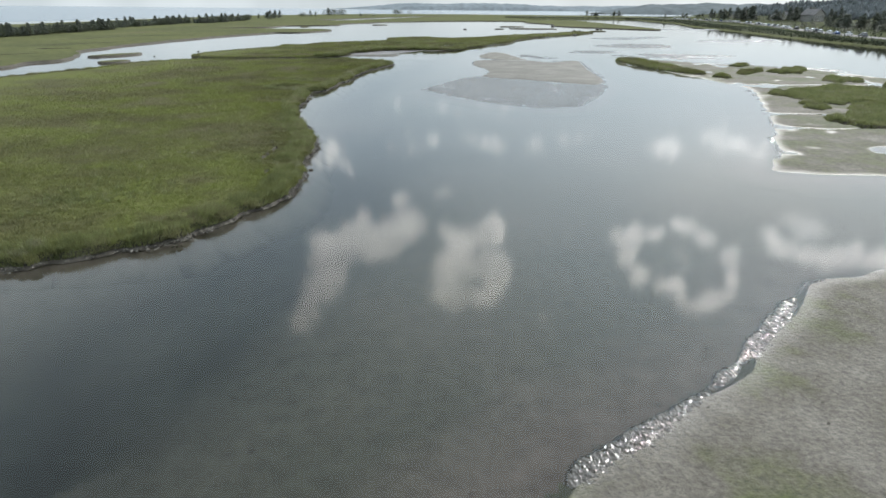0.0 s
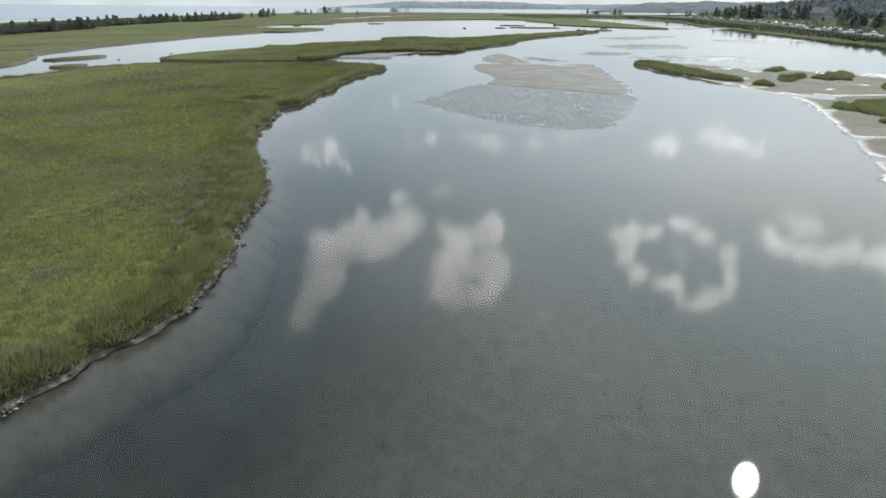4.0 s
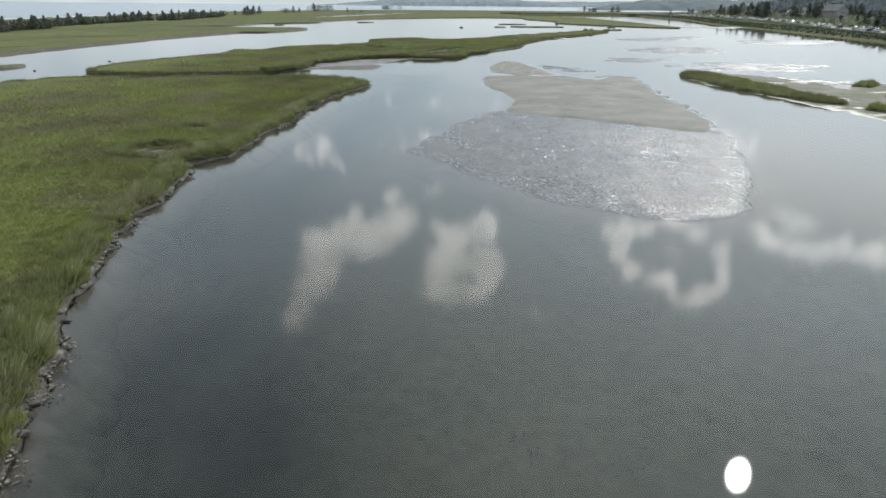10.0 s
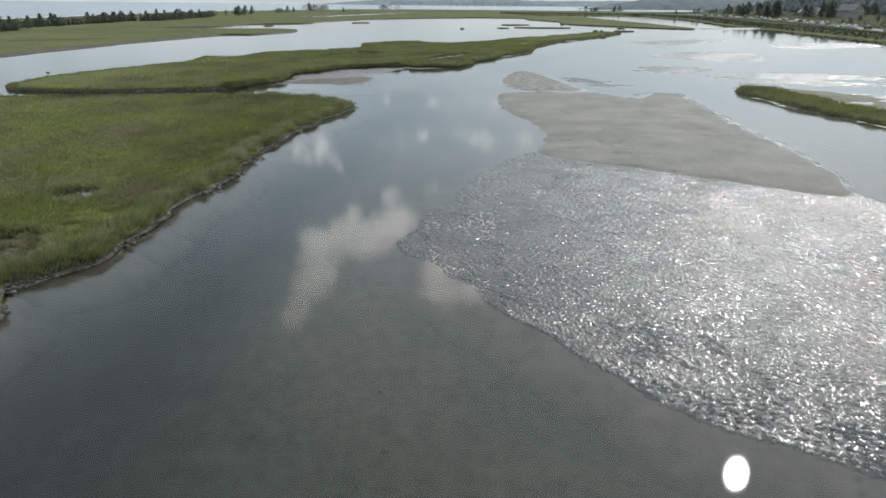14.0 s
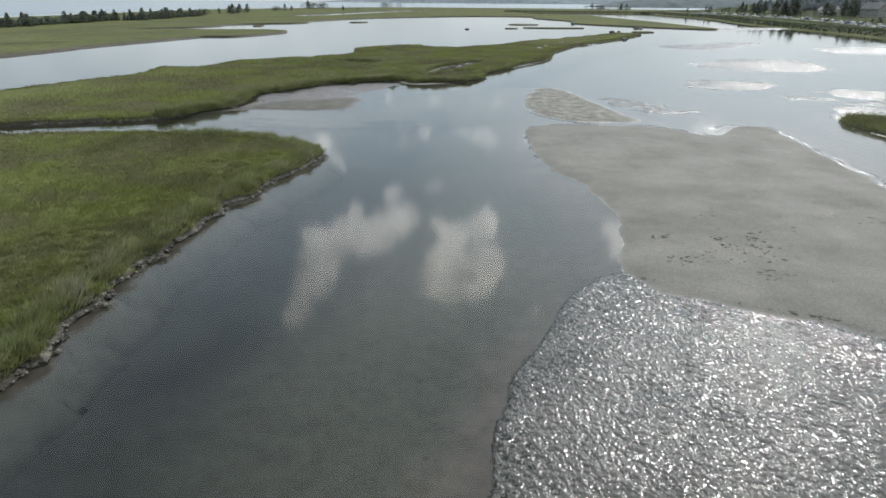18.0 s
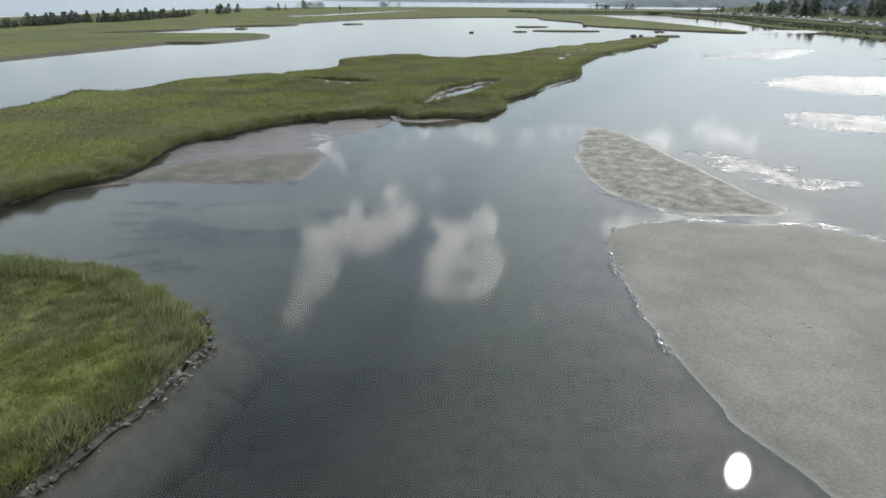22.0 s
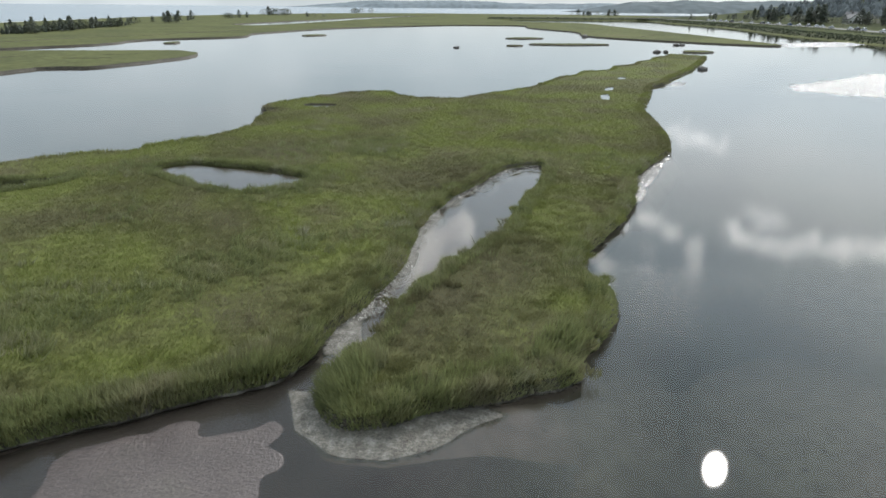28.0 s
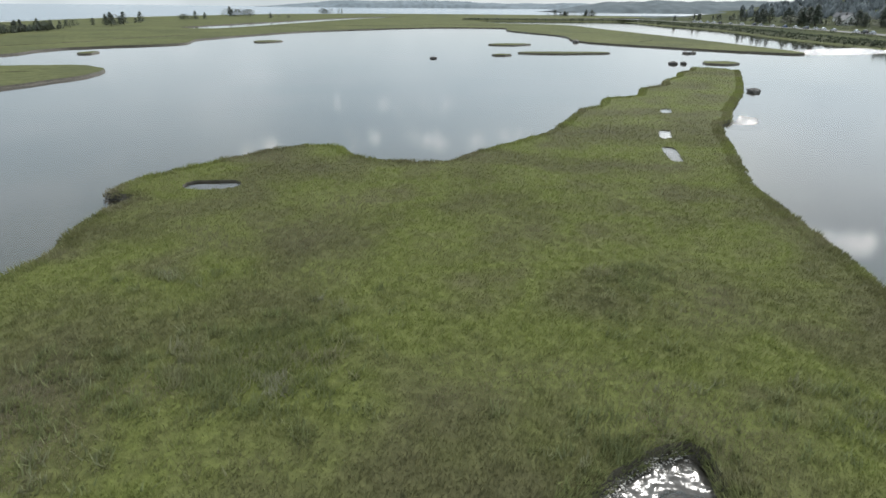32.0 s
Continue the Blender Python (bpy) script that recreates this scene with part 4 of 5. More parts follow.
for pts in (POND, POND_B, POND_C, POND_D, POND_E, POND_F, POOL):
    c = np.mean(pts, 0)
    wide = [tuple(c + (np.array(p) - c) * 1.1) for p in pts]
    floor_patch("pool_floor", wide, 0.12, "pale silt under a shallow marsh pool", M_SILT)
    p = loop_points(wide, 0.6, 0.2)
    v, f = fill(p, [], 0.27 if pts in (POND, POND_B, POND_C) else 0.37)
    tagged(new("pool_water", mesh_of("pool_water", v, f, M_WATER, False)), "still shallow water of a marsh pool", "water", kind="structure")
floor_patch("creek_floor", [(-13.2, 189.5), (-13, 192), (-10.6, 198), (-10, 201), (-9.5, 205), (-8.2, 209), (-6.8, 213), (-2.2, 220.2), (0, 221.7), (2.4, 222), (1.6, 217), (-0.2, 211.5), (-1.2, 208), (-3.6, 203.2), (-6, 199.8), (-7.4, 196.4), (-9.3, 192), (-10.6, 189.5)], -0.2, "brown silt floor of a shallow creek", M_CREEK)

# ---- grass ----
GRASS_LABEL = "dense green salt grass, matted and wind-swept"
meadow("marsh_grass", near_edge, near_holes, (-75, 8, -11, 147), 175, GRASS_LABEL, seed=11, thin=lambda x, y: np.clip((x + 75) / 48, 0, 1) ** 2)
meadow("marsh_grass", tongue_edge, tongue_holes, (-66, 148, 72, 352), 180, GRASS_LABEL, seed=13, thin=lambda x, y: np.clip((x + 66) / 40, 0, 1) ** 1.6 * np.clip((300 - y) / 75, 0.2, 1) ** 1.5)
def tussocky(scale, seed, level):
    return lambda x, y: np.clip(1.6 * (fields(x, y, scale, seed) + 0.6 * fields(x, y, 2.6, seed + 1) - level), 0, 1)


def tussocks(name, poly, span, count, depth, label, seed, size=(0.35, 0.75), height=(0.2, 0.38), mat=None):
    """Separate round tussocks behind the edge of a marsh, their blades falling outwards."""
    rng = np.random.RandomState(seed)
    nrm = normals2d(poly)
    pick = np.array([i for i, (x, y) in enumerate(poly) if span(x, y)])
    i = pick[rng.randint(0, len(pick), count)]
    inward = depth * rng.uniform(0, 1, count) ** 1.8
    mid = poly[i] - nrm[i] * inward[:, None] + rng.normal(0, 0.25, (count, 2))
    r = rng.uniform(*size, count)
    tall = rng.uniform(*height, count) * np.clip(1.1 - 0.5 * inward / depth, 0.4, 1)
    each = 85
    j = np.repeat(np.arange(count), each)
    a, q = rng.uniform(0, math.tau, len(j)), rng.uniform(0, 1, len(j)) ** 0.6
    out = np.stack([np.cos(a), np.sin(a)], 1) * q[:, None]
    p = np.concatenate([mid[j] + out * (r[j] * 0.7)[:, None], np.full((len(j), 1), 0.37)], 1)
    h = tall[j] * (1.05 - 0.45 * q) * rng.uniform(0.8, 1.2, len(j))
    lean = out * 0.75 + rng.normal(0, 0.22, (len(j), 2))
    return tagged(blades(name, p, h, rng.uniform(0.035, 0.065, len(j)), lean, mat or M_GRASS, seed), label, "grass", kind="stuff")


TUSSOCK_LABEL = "rounded green tussocks of marsh grass along the bank"
tussocks("grass_tussocks", near_edge, lambda x, y: x > -26 and 24 < y < 90, 620, 3.5, TUSSOCK_LABEL, 501)
tussocks("grass_tussocks", near_edge, lambda x, y: x > -26 and 90 <= y < 146, 900, 7.0, TUSSOCK_LABEL, 502)
tussocks("grass_tussocks", tongue_edge, lambda x, y: -34 < x < 9 and y < 219, 700, 3.5, TUSSOCK_LABEL, 503, height=(0.22, 0.4))
TUFT_LABEL = "pale taller tufts of cord grass among the salt grass"
meadow("grass_tufts", tongue_edge, tongue_holes, (-34, 188, 10, 236), 150, TUFT_LABEL, seed=15, height=(0.22, 0.45), width=0.05, mat=M_TALL, thin=tussocky(0.32, 151, 0.35))
meadow("grass_tufts", near_edge, near_holes, (-26, 24, -11, 80), 120, TUFT_LABEL, seed=16, height=(0.2, 0.4), width=0.05, mat=M_TALL, thin=tussocky(0.3, 161, 0.45))
meadow("grass_tufts", near_edge, near_holes, (-34, 80, -14, 146), 60, TUFT_LABEL, seed=17, height=(0.25, 0.5), width=0.06, thin=tussocky(0.4, 171, 0.3))
for k, e in enumerate(shore_edges):
    meadow("marsh_grass", e, [], (*e.min(0), *e.max(0)), 50, "tufts of green marsh grass", width=0.09, seed=20 + k, height=(0.2, 0.42), z=0.26, mat=M_TALL)
for k, e in enumerate(shore_edges[:5]):
    meadow("grass_tufts", e, [], (*e.min(0), *e.max(0)), 150, "tall lumpy cord grass on a low islet", width=0.06, seed=60 + k, height=(0.35, 0.68), z=0.26, thin=tussocky(0.8, 66, -0.5))
fringe("edge_grass", near_edge, lambda x, y: x > -60 and 5 < y < 60, 620, "tall cord grass leaning over the bank", seed=31, height=(0.28, 0.5), depth=1.6)
fringe("edge_grass", near_edge, lambda x, y: x > -30 and 60 <= y < 146, 420, "tall cord grass leaning over the bank", seed=32, height=(0.25, 0.6), depth=1.3)
fringe("edge_grass", near_edge, lambda x, y: x <= -30 and y > 100, 120, "tall cord grass leaning over the bank", seed=33, height=(0.2, 0.35), width=0.09, mat=M_GRASS)
fringe("edge_grass", tongue_edge, lambda x, y: -36 < x < 3 and y < 191, 700, "tall cord grass leaning over the bank", seed=34, height=(0.4, 0.75), depth=1.6)
fringe("edge_grass", tongue_edge, lambda x, y: -14 < x < 12 and 191 <= y < 224, 300, "short cord grass beside the creek", seed=38, height=(0.22, 0.42), depth=0.9)
fringe("edge_grass", tongue_edge, lambda x, y: not (-36 < x < 12 and y < 224), 70, "cord grass along the far edge", seed=35, height=(0.2, 0.35), width=0.1, mat=M_GRASS)
for k, h in enumerate(near_holes[:2] + tongue_holes[:2]):
    fringe("edge_grass", h, lambda x, y: True, 380, "tall grass round a marsh pool", seed=36 + k, height=(0.25, 0.5), sign=-1.0, depth=0.8)
for k, e in enumerate(shore_edges):
    fringe("edge_grass", e, lambda x, y: True, 150, "tall grass at the edge of a clump", seed=46 + k, width=0.08, z=0.24, height=(0.25, 0.45))

# weed lying on the bed of the channel
M_WEED = leaf_surface("eelgrass", [(0.3, (0.012, 0.016, 0.012)), (0.7, (0.03, 0.036, 0.024))], 0.8, 0.1, 0.4)


def weed_bed(x0, y0, x1, y1, n, seed, level, size=1.0):
    """Ragged drifts of weed on the bed, drawn out along the stream."""
    rng = np.random.RandomState(seed)
    px, py = rng.uniform(x0, x1, n), rng.uniform(y0, y1, n)
    mx, my = (px - (x0 + x1) / 2) / (x1 - x0) * 2, (py - (y0 + y1) / 2) / (y1 - y0) * 2
    f = fields(px * 0.55 + py * 0.3, py * 1.3, 0.55, seed) + 0.5 * fields(px, py * 1.6, 1.7, seed + 1) - 0.9 * (mx * mx + my * my)
    keep = f > level + rng.normal(0, 0.2, n)
    px, py = px[keep], py[keep]
    p = np.stack([px, py, np.full(len(px), -0.5)], 1)
    lean = np.stack([np.full(len(px), 1.2), np.full(len(px), 0.5)], 1) + rng.normal(0, 1.4, (len(px), 2))
    return tagged(blades("eelgrass", p, size * rng.uniform(0.05, 0.14, len(px)), size * rng.uniform(0.05, 0.12, len(px)), lean, M_WEED, seed), "dark eelgrass lying on the river bed", "seaweed", kind="stuff")


weed_bed(-30, 146.5, -5, 159, 70000, 63, 0.1)
weed_bed(-7, 47, 8, 72, 9000, 67, 0.75, 0.5)
weed_bed(-10, 96, 2, 116, 5000, 68, 0.85, 0.5)

# ---- clods and rubble at the foot of the near bank ----
def lump(name, seed, mat, flat=0.7):
    """A worn, uneven lump about one metre across."""
    bm = bmesh.new()
    bmesh.ops.create_icosphere(bm, subdivisions=1, radius=0.5)
    rng = random.Random(seed)
    for v in bm.verts:
        k = 0.72 + 0.5 * rng.random()
        v.co = Vector((v.co.x * k * 1.15, v.co.y * k, v.co.z * k * flat))
    me = bpy.data.meshes.new(name)
    bm.to_mesh(me)
    bm.free()
    me.materials.append(mat)
    return me


def rubble(name, poly, span, count, size, out, mat, label, seed, zr=(0.0, 0.16)):
    """Many small stones along an outline as one mesh."""
    rng = np.random.RandomState(seed)
    nrm = normals2d(poly)
    pick = np.array([i for i, (x, y) in enumerate(poly) if span(x, y)])
    base = [np.array([v.co[:] for v in lump("rubble_seed", k, mat, 0.6).vertices]) for k in range(4)]
    tri = [tuple(p.vertices) for p in bpy.data.meshes["rubble_seed"].polygons]
    verts, faces = [], []
    for k in range(count):
        i = pick[rng.randint(len(pick))]
        t = rng.uniform()
        wide = 0.55 + 0.75 * noise.noise(Vector((poly[i][0] * 0.35, poly[i][1] * 0.35, seed)))
        if rng.uniform() > wide + 0.35:
            continue
        o = out[0] + (out[1] - out[0]) * rng.uniform() * min(1.3, max(0.25, wide * 1.5))
        q = poly[i] * (1 - t) + poly[(i + 1) % len(poly)] * t + nrm[i] * o
        s = size[0] + (size[1] - size[0]) * rng.uniform() ** 2.5
        a = rng.uniform(0, math.tau)
        b = base[k % 4] * s
        c, sn = math.cos(a), math.sin(a)
        z = zr[1] + (zr[0] - zr[1]) * (o - out[0]) / (out[1] - out[0])
        n0 = len(verts)
        verts.extend((q[0] + c * x - sn * y, q[1] + sn * x + c * y, z + zz) for x, y, zz in b)
        faces.extend((f[0] + n0, f[1] + n0, f[2] + n0) for f in tri)
    return tagged(new(name, mesh_of(name, verts, faces, mat, False)), label, "stones", kind="stuff")


M_SHELL = surface("bleached_shell", [(0.3, (0.24, 0.23, 0.2)), (0.6, (0.46, 0.44, 0.4))], 4, 30, 0.3, 0.6, 0.3, 0.02, island=0.4)
M_RUBBLE = surface("shell_rubble", [(0.32, (0.035, 0.03, 0.024)), (0.52, (0.1, 0.092, 0.076)), (0.72, (0.26, 0.245, 0.215))], 5, 30, 0.3, 0.8, 0.3, 0.02, island=0.6)
rubble("shell_rubble", near_edge, lambda x, y: x > -24 and 24 < y < 141, 12000, (0.03, 0.15), (-0.1, 0.95), M_RUBBLE, "pale shells and crumbled peat along the waterline", 71)
rubble("shell_rubble", tongue_edge, lambda x, y: -14 < x < 10 and y < 222, 1800, (0.04, 0.13), (0.1, 0.55), M_RUBBLE, "pale shells and crumbled peat along the creek", 72)
CREEK_RIM = loop_points([(-11.6, 194), (-10, 198.2), (-9.2, 201.5), (-8.7, 204.8), (-7.5, 208.8), (-6, 212.8), (-4.6, 215), (-1.8, 219.8), (0.2, 221.1), (1.5, 221.2), (-12, 240), (-40, 200)], 0.4, 0.2)
rubble("shell_rubble", CREEK_RIM, lambda x, y: -12.5 < x < 1.2 and y < 221.6 and x > -13 + (y - 192) * 0.3, 9500, (0.025, 0.075), (-0.3, 0.9), M_SHELL, "bleached shells and drying mud along the creek", 73, (0.0, 0.2))
wet_rim([(-12.2, 190.4), (-11.9, 193.5), (-10.4, 197.9), (-9.6, 201.2), (-9.1, 204.6), (-7.9, 208.7), (-6.5, 212.6), (-5.0, 214.9)], 1.3, "pale drying mud ledge along the creek", M_SLIP, 0.11)
wet_rim([(-5.4, 214.3), (-3.9, 216.6), (-2.1, 219.3), (-0.2, 220.7), (1.6, 220.9), (1.2, 218.2)], 2.3, "glittering wet mud at the head of the creek", M_WETMUD, 0.09)
clods = [lump("peat_clod", 200 + k, M_CLOD, 0.75) for k in range(6)]
rng = random.Random(5)
nrm_near = normals2d(near_edge)
edge_pick = [i for i, (x, y) in enumerate(near_edge) if x > -24 and 30 < y < 141]
for k in range(340):
    i = edge_pick[rng.randrange(len(edge_pick))]
    o = rng.uniform(0.0, 0.85)
    q = near_edge[i] + nrm_near[i] * o
    ob = new("peat_clod", clods[k % 6])
    ob.parent = marsh_a
    s = 0.1 + 0.32 * rng.random() ** 2.2
    ob.matrix_basis = pose(q[0], q[1], 0.15 - 0.15 * o, 0, 0, rng.uniform(0, 360)) @ Matrix.Diagonal((s, s * rng.uniform(0.7, 1.1), s * 0.8, 1))

# ---- boulders standing in the lagoon ----
M_BOULDER = surface("weedy_boulder", [(0.35, (0.035, 0.032, 0.026)), (0.6, (0.10, 0.095, 0.085))], 1.2, 8, 0.35, 0.75, 0.6, 0.08, tint=0.3)
boulders = [lump("boulder", 300 + k, M_BOULDER, 0.8) for k in range(3)]
for k, (x, y, s) in enumerate([(62.5, 366, 2.0), (65.5, 366.5, 1.6), (83, 404, 1.8), (85.5, 405, 1.8), (53.5, 311, 1.7), (1, 381, 1.4), (-85, 146, 0.5), (-75, 153, 0.4), (-72, 172, 0.4), (64, 467, 3.0)] ):
    ob = tagged(new("boulder", boulders[k % 3]), "dark weed-covered boulder standing in shallow water", "rock", "boulders in the lagoon")
    s *= 1.45
    ob.matrix_basis = pose(x, y, 0.05, 0, 0, 70 * k) @ Matrix.Diagonal((s, s * 0.8, s * 0.75, 1))


# ---- the far shore to the right: road, slope and wood ----
def ground_z(x, y):
    """Height of the inland slope, by the distance from the coast."""
    d = max(0.0, (x - 215) * 0.86 - max(0, y - 700) * 0.02 + max(0.0, (y - 880)) * 0.5)
    h = 2.6 + 0.02 * max(0, d - 30) + 34 * (1 - math.exp(-max(0, d - 120) / 420.0)) if d > 0 else 2.2
    return h + 1.5 * noise.noise(Vector((x * 0.006, y * 0.006, 3))) * min(1, d / 80)


COAST = [(150, -100), (149, 100), (150, 225), (156, 290), (165, 360), (172, 430), (182, 510), (200, 590), (208, 650), (210, 740), (214, 832), (162, 845), (100, 852), (62, 850), (62, 866), (104, 870), (170, 866),
         (226, 862), (300, 900), (700, 1150), (1500, 1500), (1500, -100)]
M_SLOPE = surface("rough_pasture", [(0.3, (0.03, 0.037, 0.02)), (0.5, (0.052, 0.06, 0.027)), (0.7, (0.09, 0.098, 0.042))], 0.03, 0.4, 0.3, 0.95, 0.5, 0.3, specular=0.02)
M_ROCK = surface("armour_rock", [(0.3, (0.03, 0.034, 0.018)), (0.6, (0.062, 0.066, 0.038))], 0.6, 3, 0.4, 0.95, 0.5, 0.1, island=0.45, specular=0.05)
M_ROAD = surface("asphalt", [(0.3, (0.06, 0.06, 0.06)), (0.7, (0.11, 0.11, 0.108))], 0.2, 8, 0.2, 0.8, 0.2, 0.01)
coast_p = loop_points(COAST, 8, 1.0)
cv, cf = fill(coast_p, [], 1.9)
shore_land = tagged(new("coast_land", mesh_of("coast_land", cv, cf, M_SLOPE, False)), "rough green shore land behind a rock bank", "land", kind="structure")
fv, ff = strip(coast_p, ((0, 1.9), (1.5, 1.5), (3.5, 0.45)), 1.0, 0.6)
part("rock_bank", mesh_of("rock_bank", fv, ff, M_ROCK), shore_land, "dark rocky bank grown over with scrub")
fv, ff = strip(coast_p, ((3.4, 0.5), (4.8, 0.3), (6.2, 0.12), (7.4, -0.7)), 1.0, 0.6)
part("grassy_foot", mesh_of("grassy_foot", fv, ff, M_FARTURF), shore_land, "narrow strip of green marsh at the foot of the bank")
rubble("armour_stone", coast_p, lambda x, y: x < 240 and 180 < y < 520, 700, (0.5, 1.3), (0.5, 4.2), M_ROCK, "grey armour stones along the shore road", 81, (0.0, 2.0))
gx, gy = np.meshgrid(np.arange(200, 1500, 25.0), np.arange(-100, 1700, 25.0))
gz = np.array([[ground_z(x, y) for x, y in zip(rx, ry)] for rx, ry in zip(gx, gy)])
gz[gx <= 250] = 1.5
hv = np.stack([gx.ravel(), gy.ravel(), gz.ravel()], 1)
nw = gx.shape[1]
hf = [(j * nw + i, j * nw + i + 1, (j + 1) * nw + i + 1, (j + 1) * nw + i) for j in range(gx.shape[0] - 1) for i in range(nw - 1) if gx[j, i] > 225 + max(0, gy[j, i] - 880) * 1.9]
tagged(new("hillside", mesh_of("hillside", hv.tolist(), hf, M_SLOPE)), "green hillside rising behind the shore road", "hill", kind="structure")

ROAD = [(140, 60), (156, 225), (163, 280), (174, 325), (190, 385), (206, 440), (224, 510), (236, 580), (240, 640), (238, 720), (228, 800), (205, 852), (160, 856), (100, 861), (66, 858)]
road_p = loop_points(ROAD, 6, 0, False)
rd = np.gradient(road_p, axis=0)
rd /= np.linalg.norm(rd, axis=1, keepdims=True)
rn = np.stack([rd[:, 1], -rd[:, 0]], 1)
rv = [(*(p + n * s), 2.35) for p, n in zip(road_p, rn) for s in (-4.5, 4.5)]
rf = [(2 * i, 2 * i + 1, 2 * i + 3, 2 * i + 2) for i in range(len(road_p) - 1)]
tagged(new("road", mesh_of("road", rv, rf, M_ROAD, False)), "grey asphalt shore road lined with parked cars", "road", kind="structure")
ev, ef = [], []
for side in (-1, 1):
    n0 = len(ev)
    for p, n in zip(road_p, rn):
        ev += [(*(p + n * side * 4.4), 2.33), (*(p + n * side * 8.5), 1.7)]
    for i in range(len(road_p) - 1):
        f = (n0 + 2 * i, n0 + 2 * i + 1, n0 + 2 * i + 3, n0 + 2 * i + 2)
        ef.append(f if side > 0 else f[::-1])
tagged(new("road_verge", mesh_of("road_verge", ev, ef, M_SLOPE)), "grassy verge sloping from the road", "verge", kind="structure")


# ---- cars ----
def paint(name, col, rough=0.09, metal=0.6):
    return surface(name, [(0.3, tuple(c * 0.92 for c in col)), (0.7, col)], 0.8, 6, 0.04, rough, 0, metallic=metal, specular=0.6)


M_TYRE = surface("tyre", [(0.3, (0.02, 0.02, 0.02)), (0.7, (0.035, 0.035, 0.035))], 4, 20, 0.1, 0.8, 0)
M_CARGLASS = surface("car_window", [(0.3, (0.015, 0.018, 0.02)), (0.7, (0.025, 0.03, 0.032))], 1, 4, 0.05, 0.08, 0, specular=0.9)


def prism(name, profile, half, mat, taper=1.0, z_taper=0.8):
    """A body from its side profile (x, z), drawn in above z_taper."""
    bm = bmesh.new()
    rows = []
    for s in (-1, 1):
        rows.append([bm.verts.new((x, s * half * (taper if z > z_taper else 1.0), z)) for x, z in profile])
    bm.faces.new(rows[0])
    bm.faces.new(rows[1][::-1])
    n = len(profile)
    for i in range(n):
        j = (i + 1) % n
        bm.faces.new((rows[0][j], rows[0][i], rows[1][i], rows[1][j]))
    bmesh.ops.recalc_face_normals(bm, faces=bm.faces[:])
    bmesh.ops.bevel(bm, geom=[e for e in bm.edges], offset=0.05, segments=1, affect="EDGES")
    me = bpy.data.meshes.new(name)
    bm.to_mesh(me)
    bm.free()
    me.materials.append(mat)
    return me


def wheel_mesh():
    bm = bmesh.new()
    bmesh.ops.create_cone(bm, cap_ends=True, segments=14, radius1=0.33, radius2=0.33, depth=0.22, matrix=pose(0, 0, 0, 90))
    bmesh.ops.bevel(bm, geom=[e for e in bm.edges if len(e.link_faces) == 2 and abs(e.calc_face_angle(0)) > 1], offset=0.04, segments=1, affect="EDGES")
    me = bpy.data.meshes.new("wheel")
    bm.to_mesh(me)
    bm.free()
    me.materials.append(M_TYRE)
    return me


WHEEL = wheel_mesh()


def dome(name, x, long, wide, z, high, mat):
    """A gently curved panel."""
    bm = bmesh.new()
    bmesh.ops.create_uvsphere(bm, u_segments=14, v_segments=8, radius=1.0)
    for v in bm.verts:
        k = 1.0 + 0.25 * abs(v.co.x * v.co.y)
        v.co = Vector((x + long * v.co.x * k, wide * v.co.y * k, z + high * max(v.co.z, -0.2)))
    for f in bm.faces:
        f.smooth = True
    me = bpy.data.meshes.new(name)
    bm.to_mesh(me)
    bm.free()
    me.materials.append(mat)
    return me


def car(colour_name, col, tall=False):
    root = new("car")
    up_ = 0.28 if tall else 0.0
    body = [(-2.2, 0.32), (-2.25, 0.75), (-2.1, 0.98 + up_ * 0.6), (1.0, 0.98 + up_ * 0.6), (2.0, 0.82 + up_ * 0.5), (2.22, 0.6), (2.2, 0.32)]
    part("body", prism("body", body, 0.88, paint(colour_name, col), 0.97, 0.9), root)
    cabin = [(-1.95 if tall else -1.5, 0.96 + up_ * 0.6), (-1.7 if tall else -1.05, 1.42 + up_), (0.35, 1.46 + up_), (1.1, 0.96 + up_ * 0.6)]
    part("cabin", prism("cabin", cabin, 0.8, M_CARGLASS, 0.82, 1.2), root, "dark glazed cabin")
    gleam = paint(colour_name + "_polished", tuple(min(0.8, 1.1 * c + 0.1) for c in col), 0.11, 0.85)
    part("roof", dome("roof", -0.66 if tall else -0.35, 1.1 if tall else 0.8, 0.7, 1.40 + up_, 0.2, gleam), root)
    part("bonnet", dome("bonnet", 1.5, 0.7, 0.84, 0.84 + up_ * 0.5, 0.15, gleam), root)
    for x in (-1.35, 1.38):
        for s in (-0.8, 0.8):
            w = part("wheel", WHEEL, root)
            w.location = (x, s, 0.33)
    return root


COLOURS = [("white_paint", (0.75, 0.75, 0.74), "white", False), ("silver_paint", (0.5, 0.51, 0.52), "silver", False), ("black_paint", (0.03, 0.03, 0.033), "black", True), ("blue_paint", (0.05, 0.1, 0.22), "dark blue", False),
           ("charcoal_paint", (0.06, 0.06, 0.065), "charcoal", True), ("grey_paint", (0.16, 0.165, 0.17), "grey", True)]
models = [car(n, c, t) for n, c, _, t in COLOURS]
rng = random.Random(8)
steps = np.concatenate([[0], np.cumsum(np.linalg.norm(np.diff(road_p, axis=0), axis=1))])
used = set()
s_at = 110.0
order = [0, 1, 0, 1, 5, 0, 3, 0, 1, 4, 0, 1, 2]
k = 0
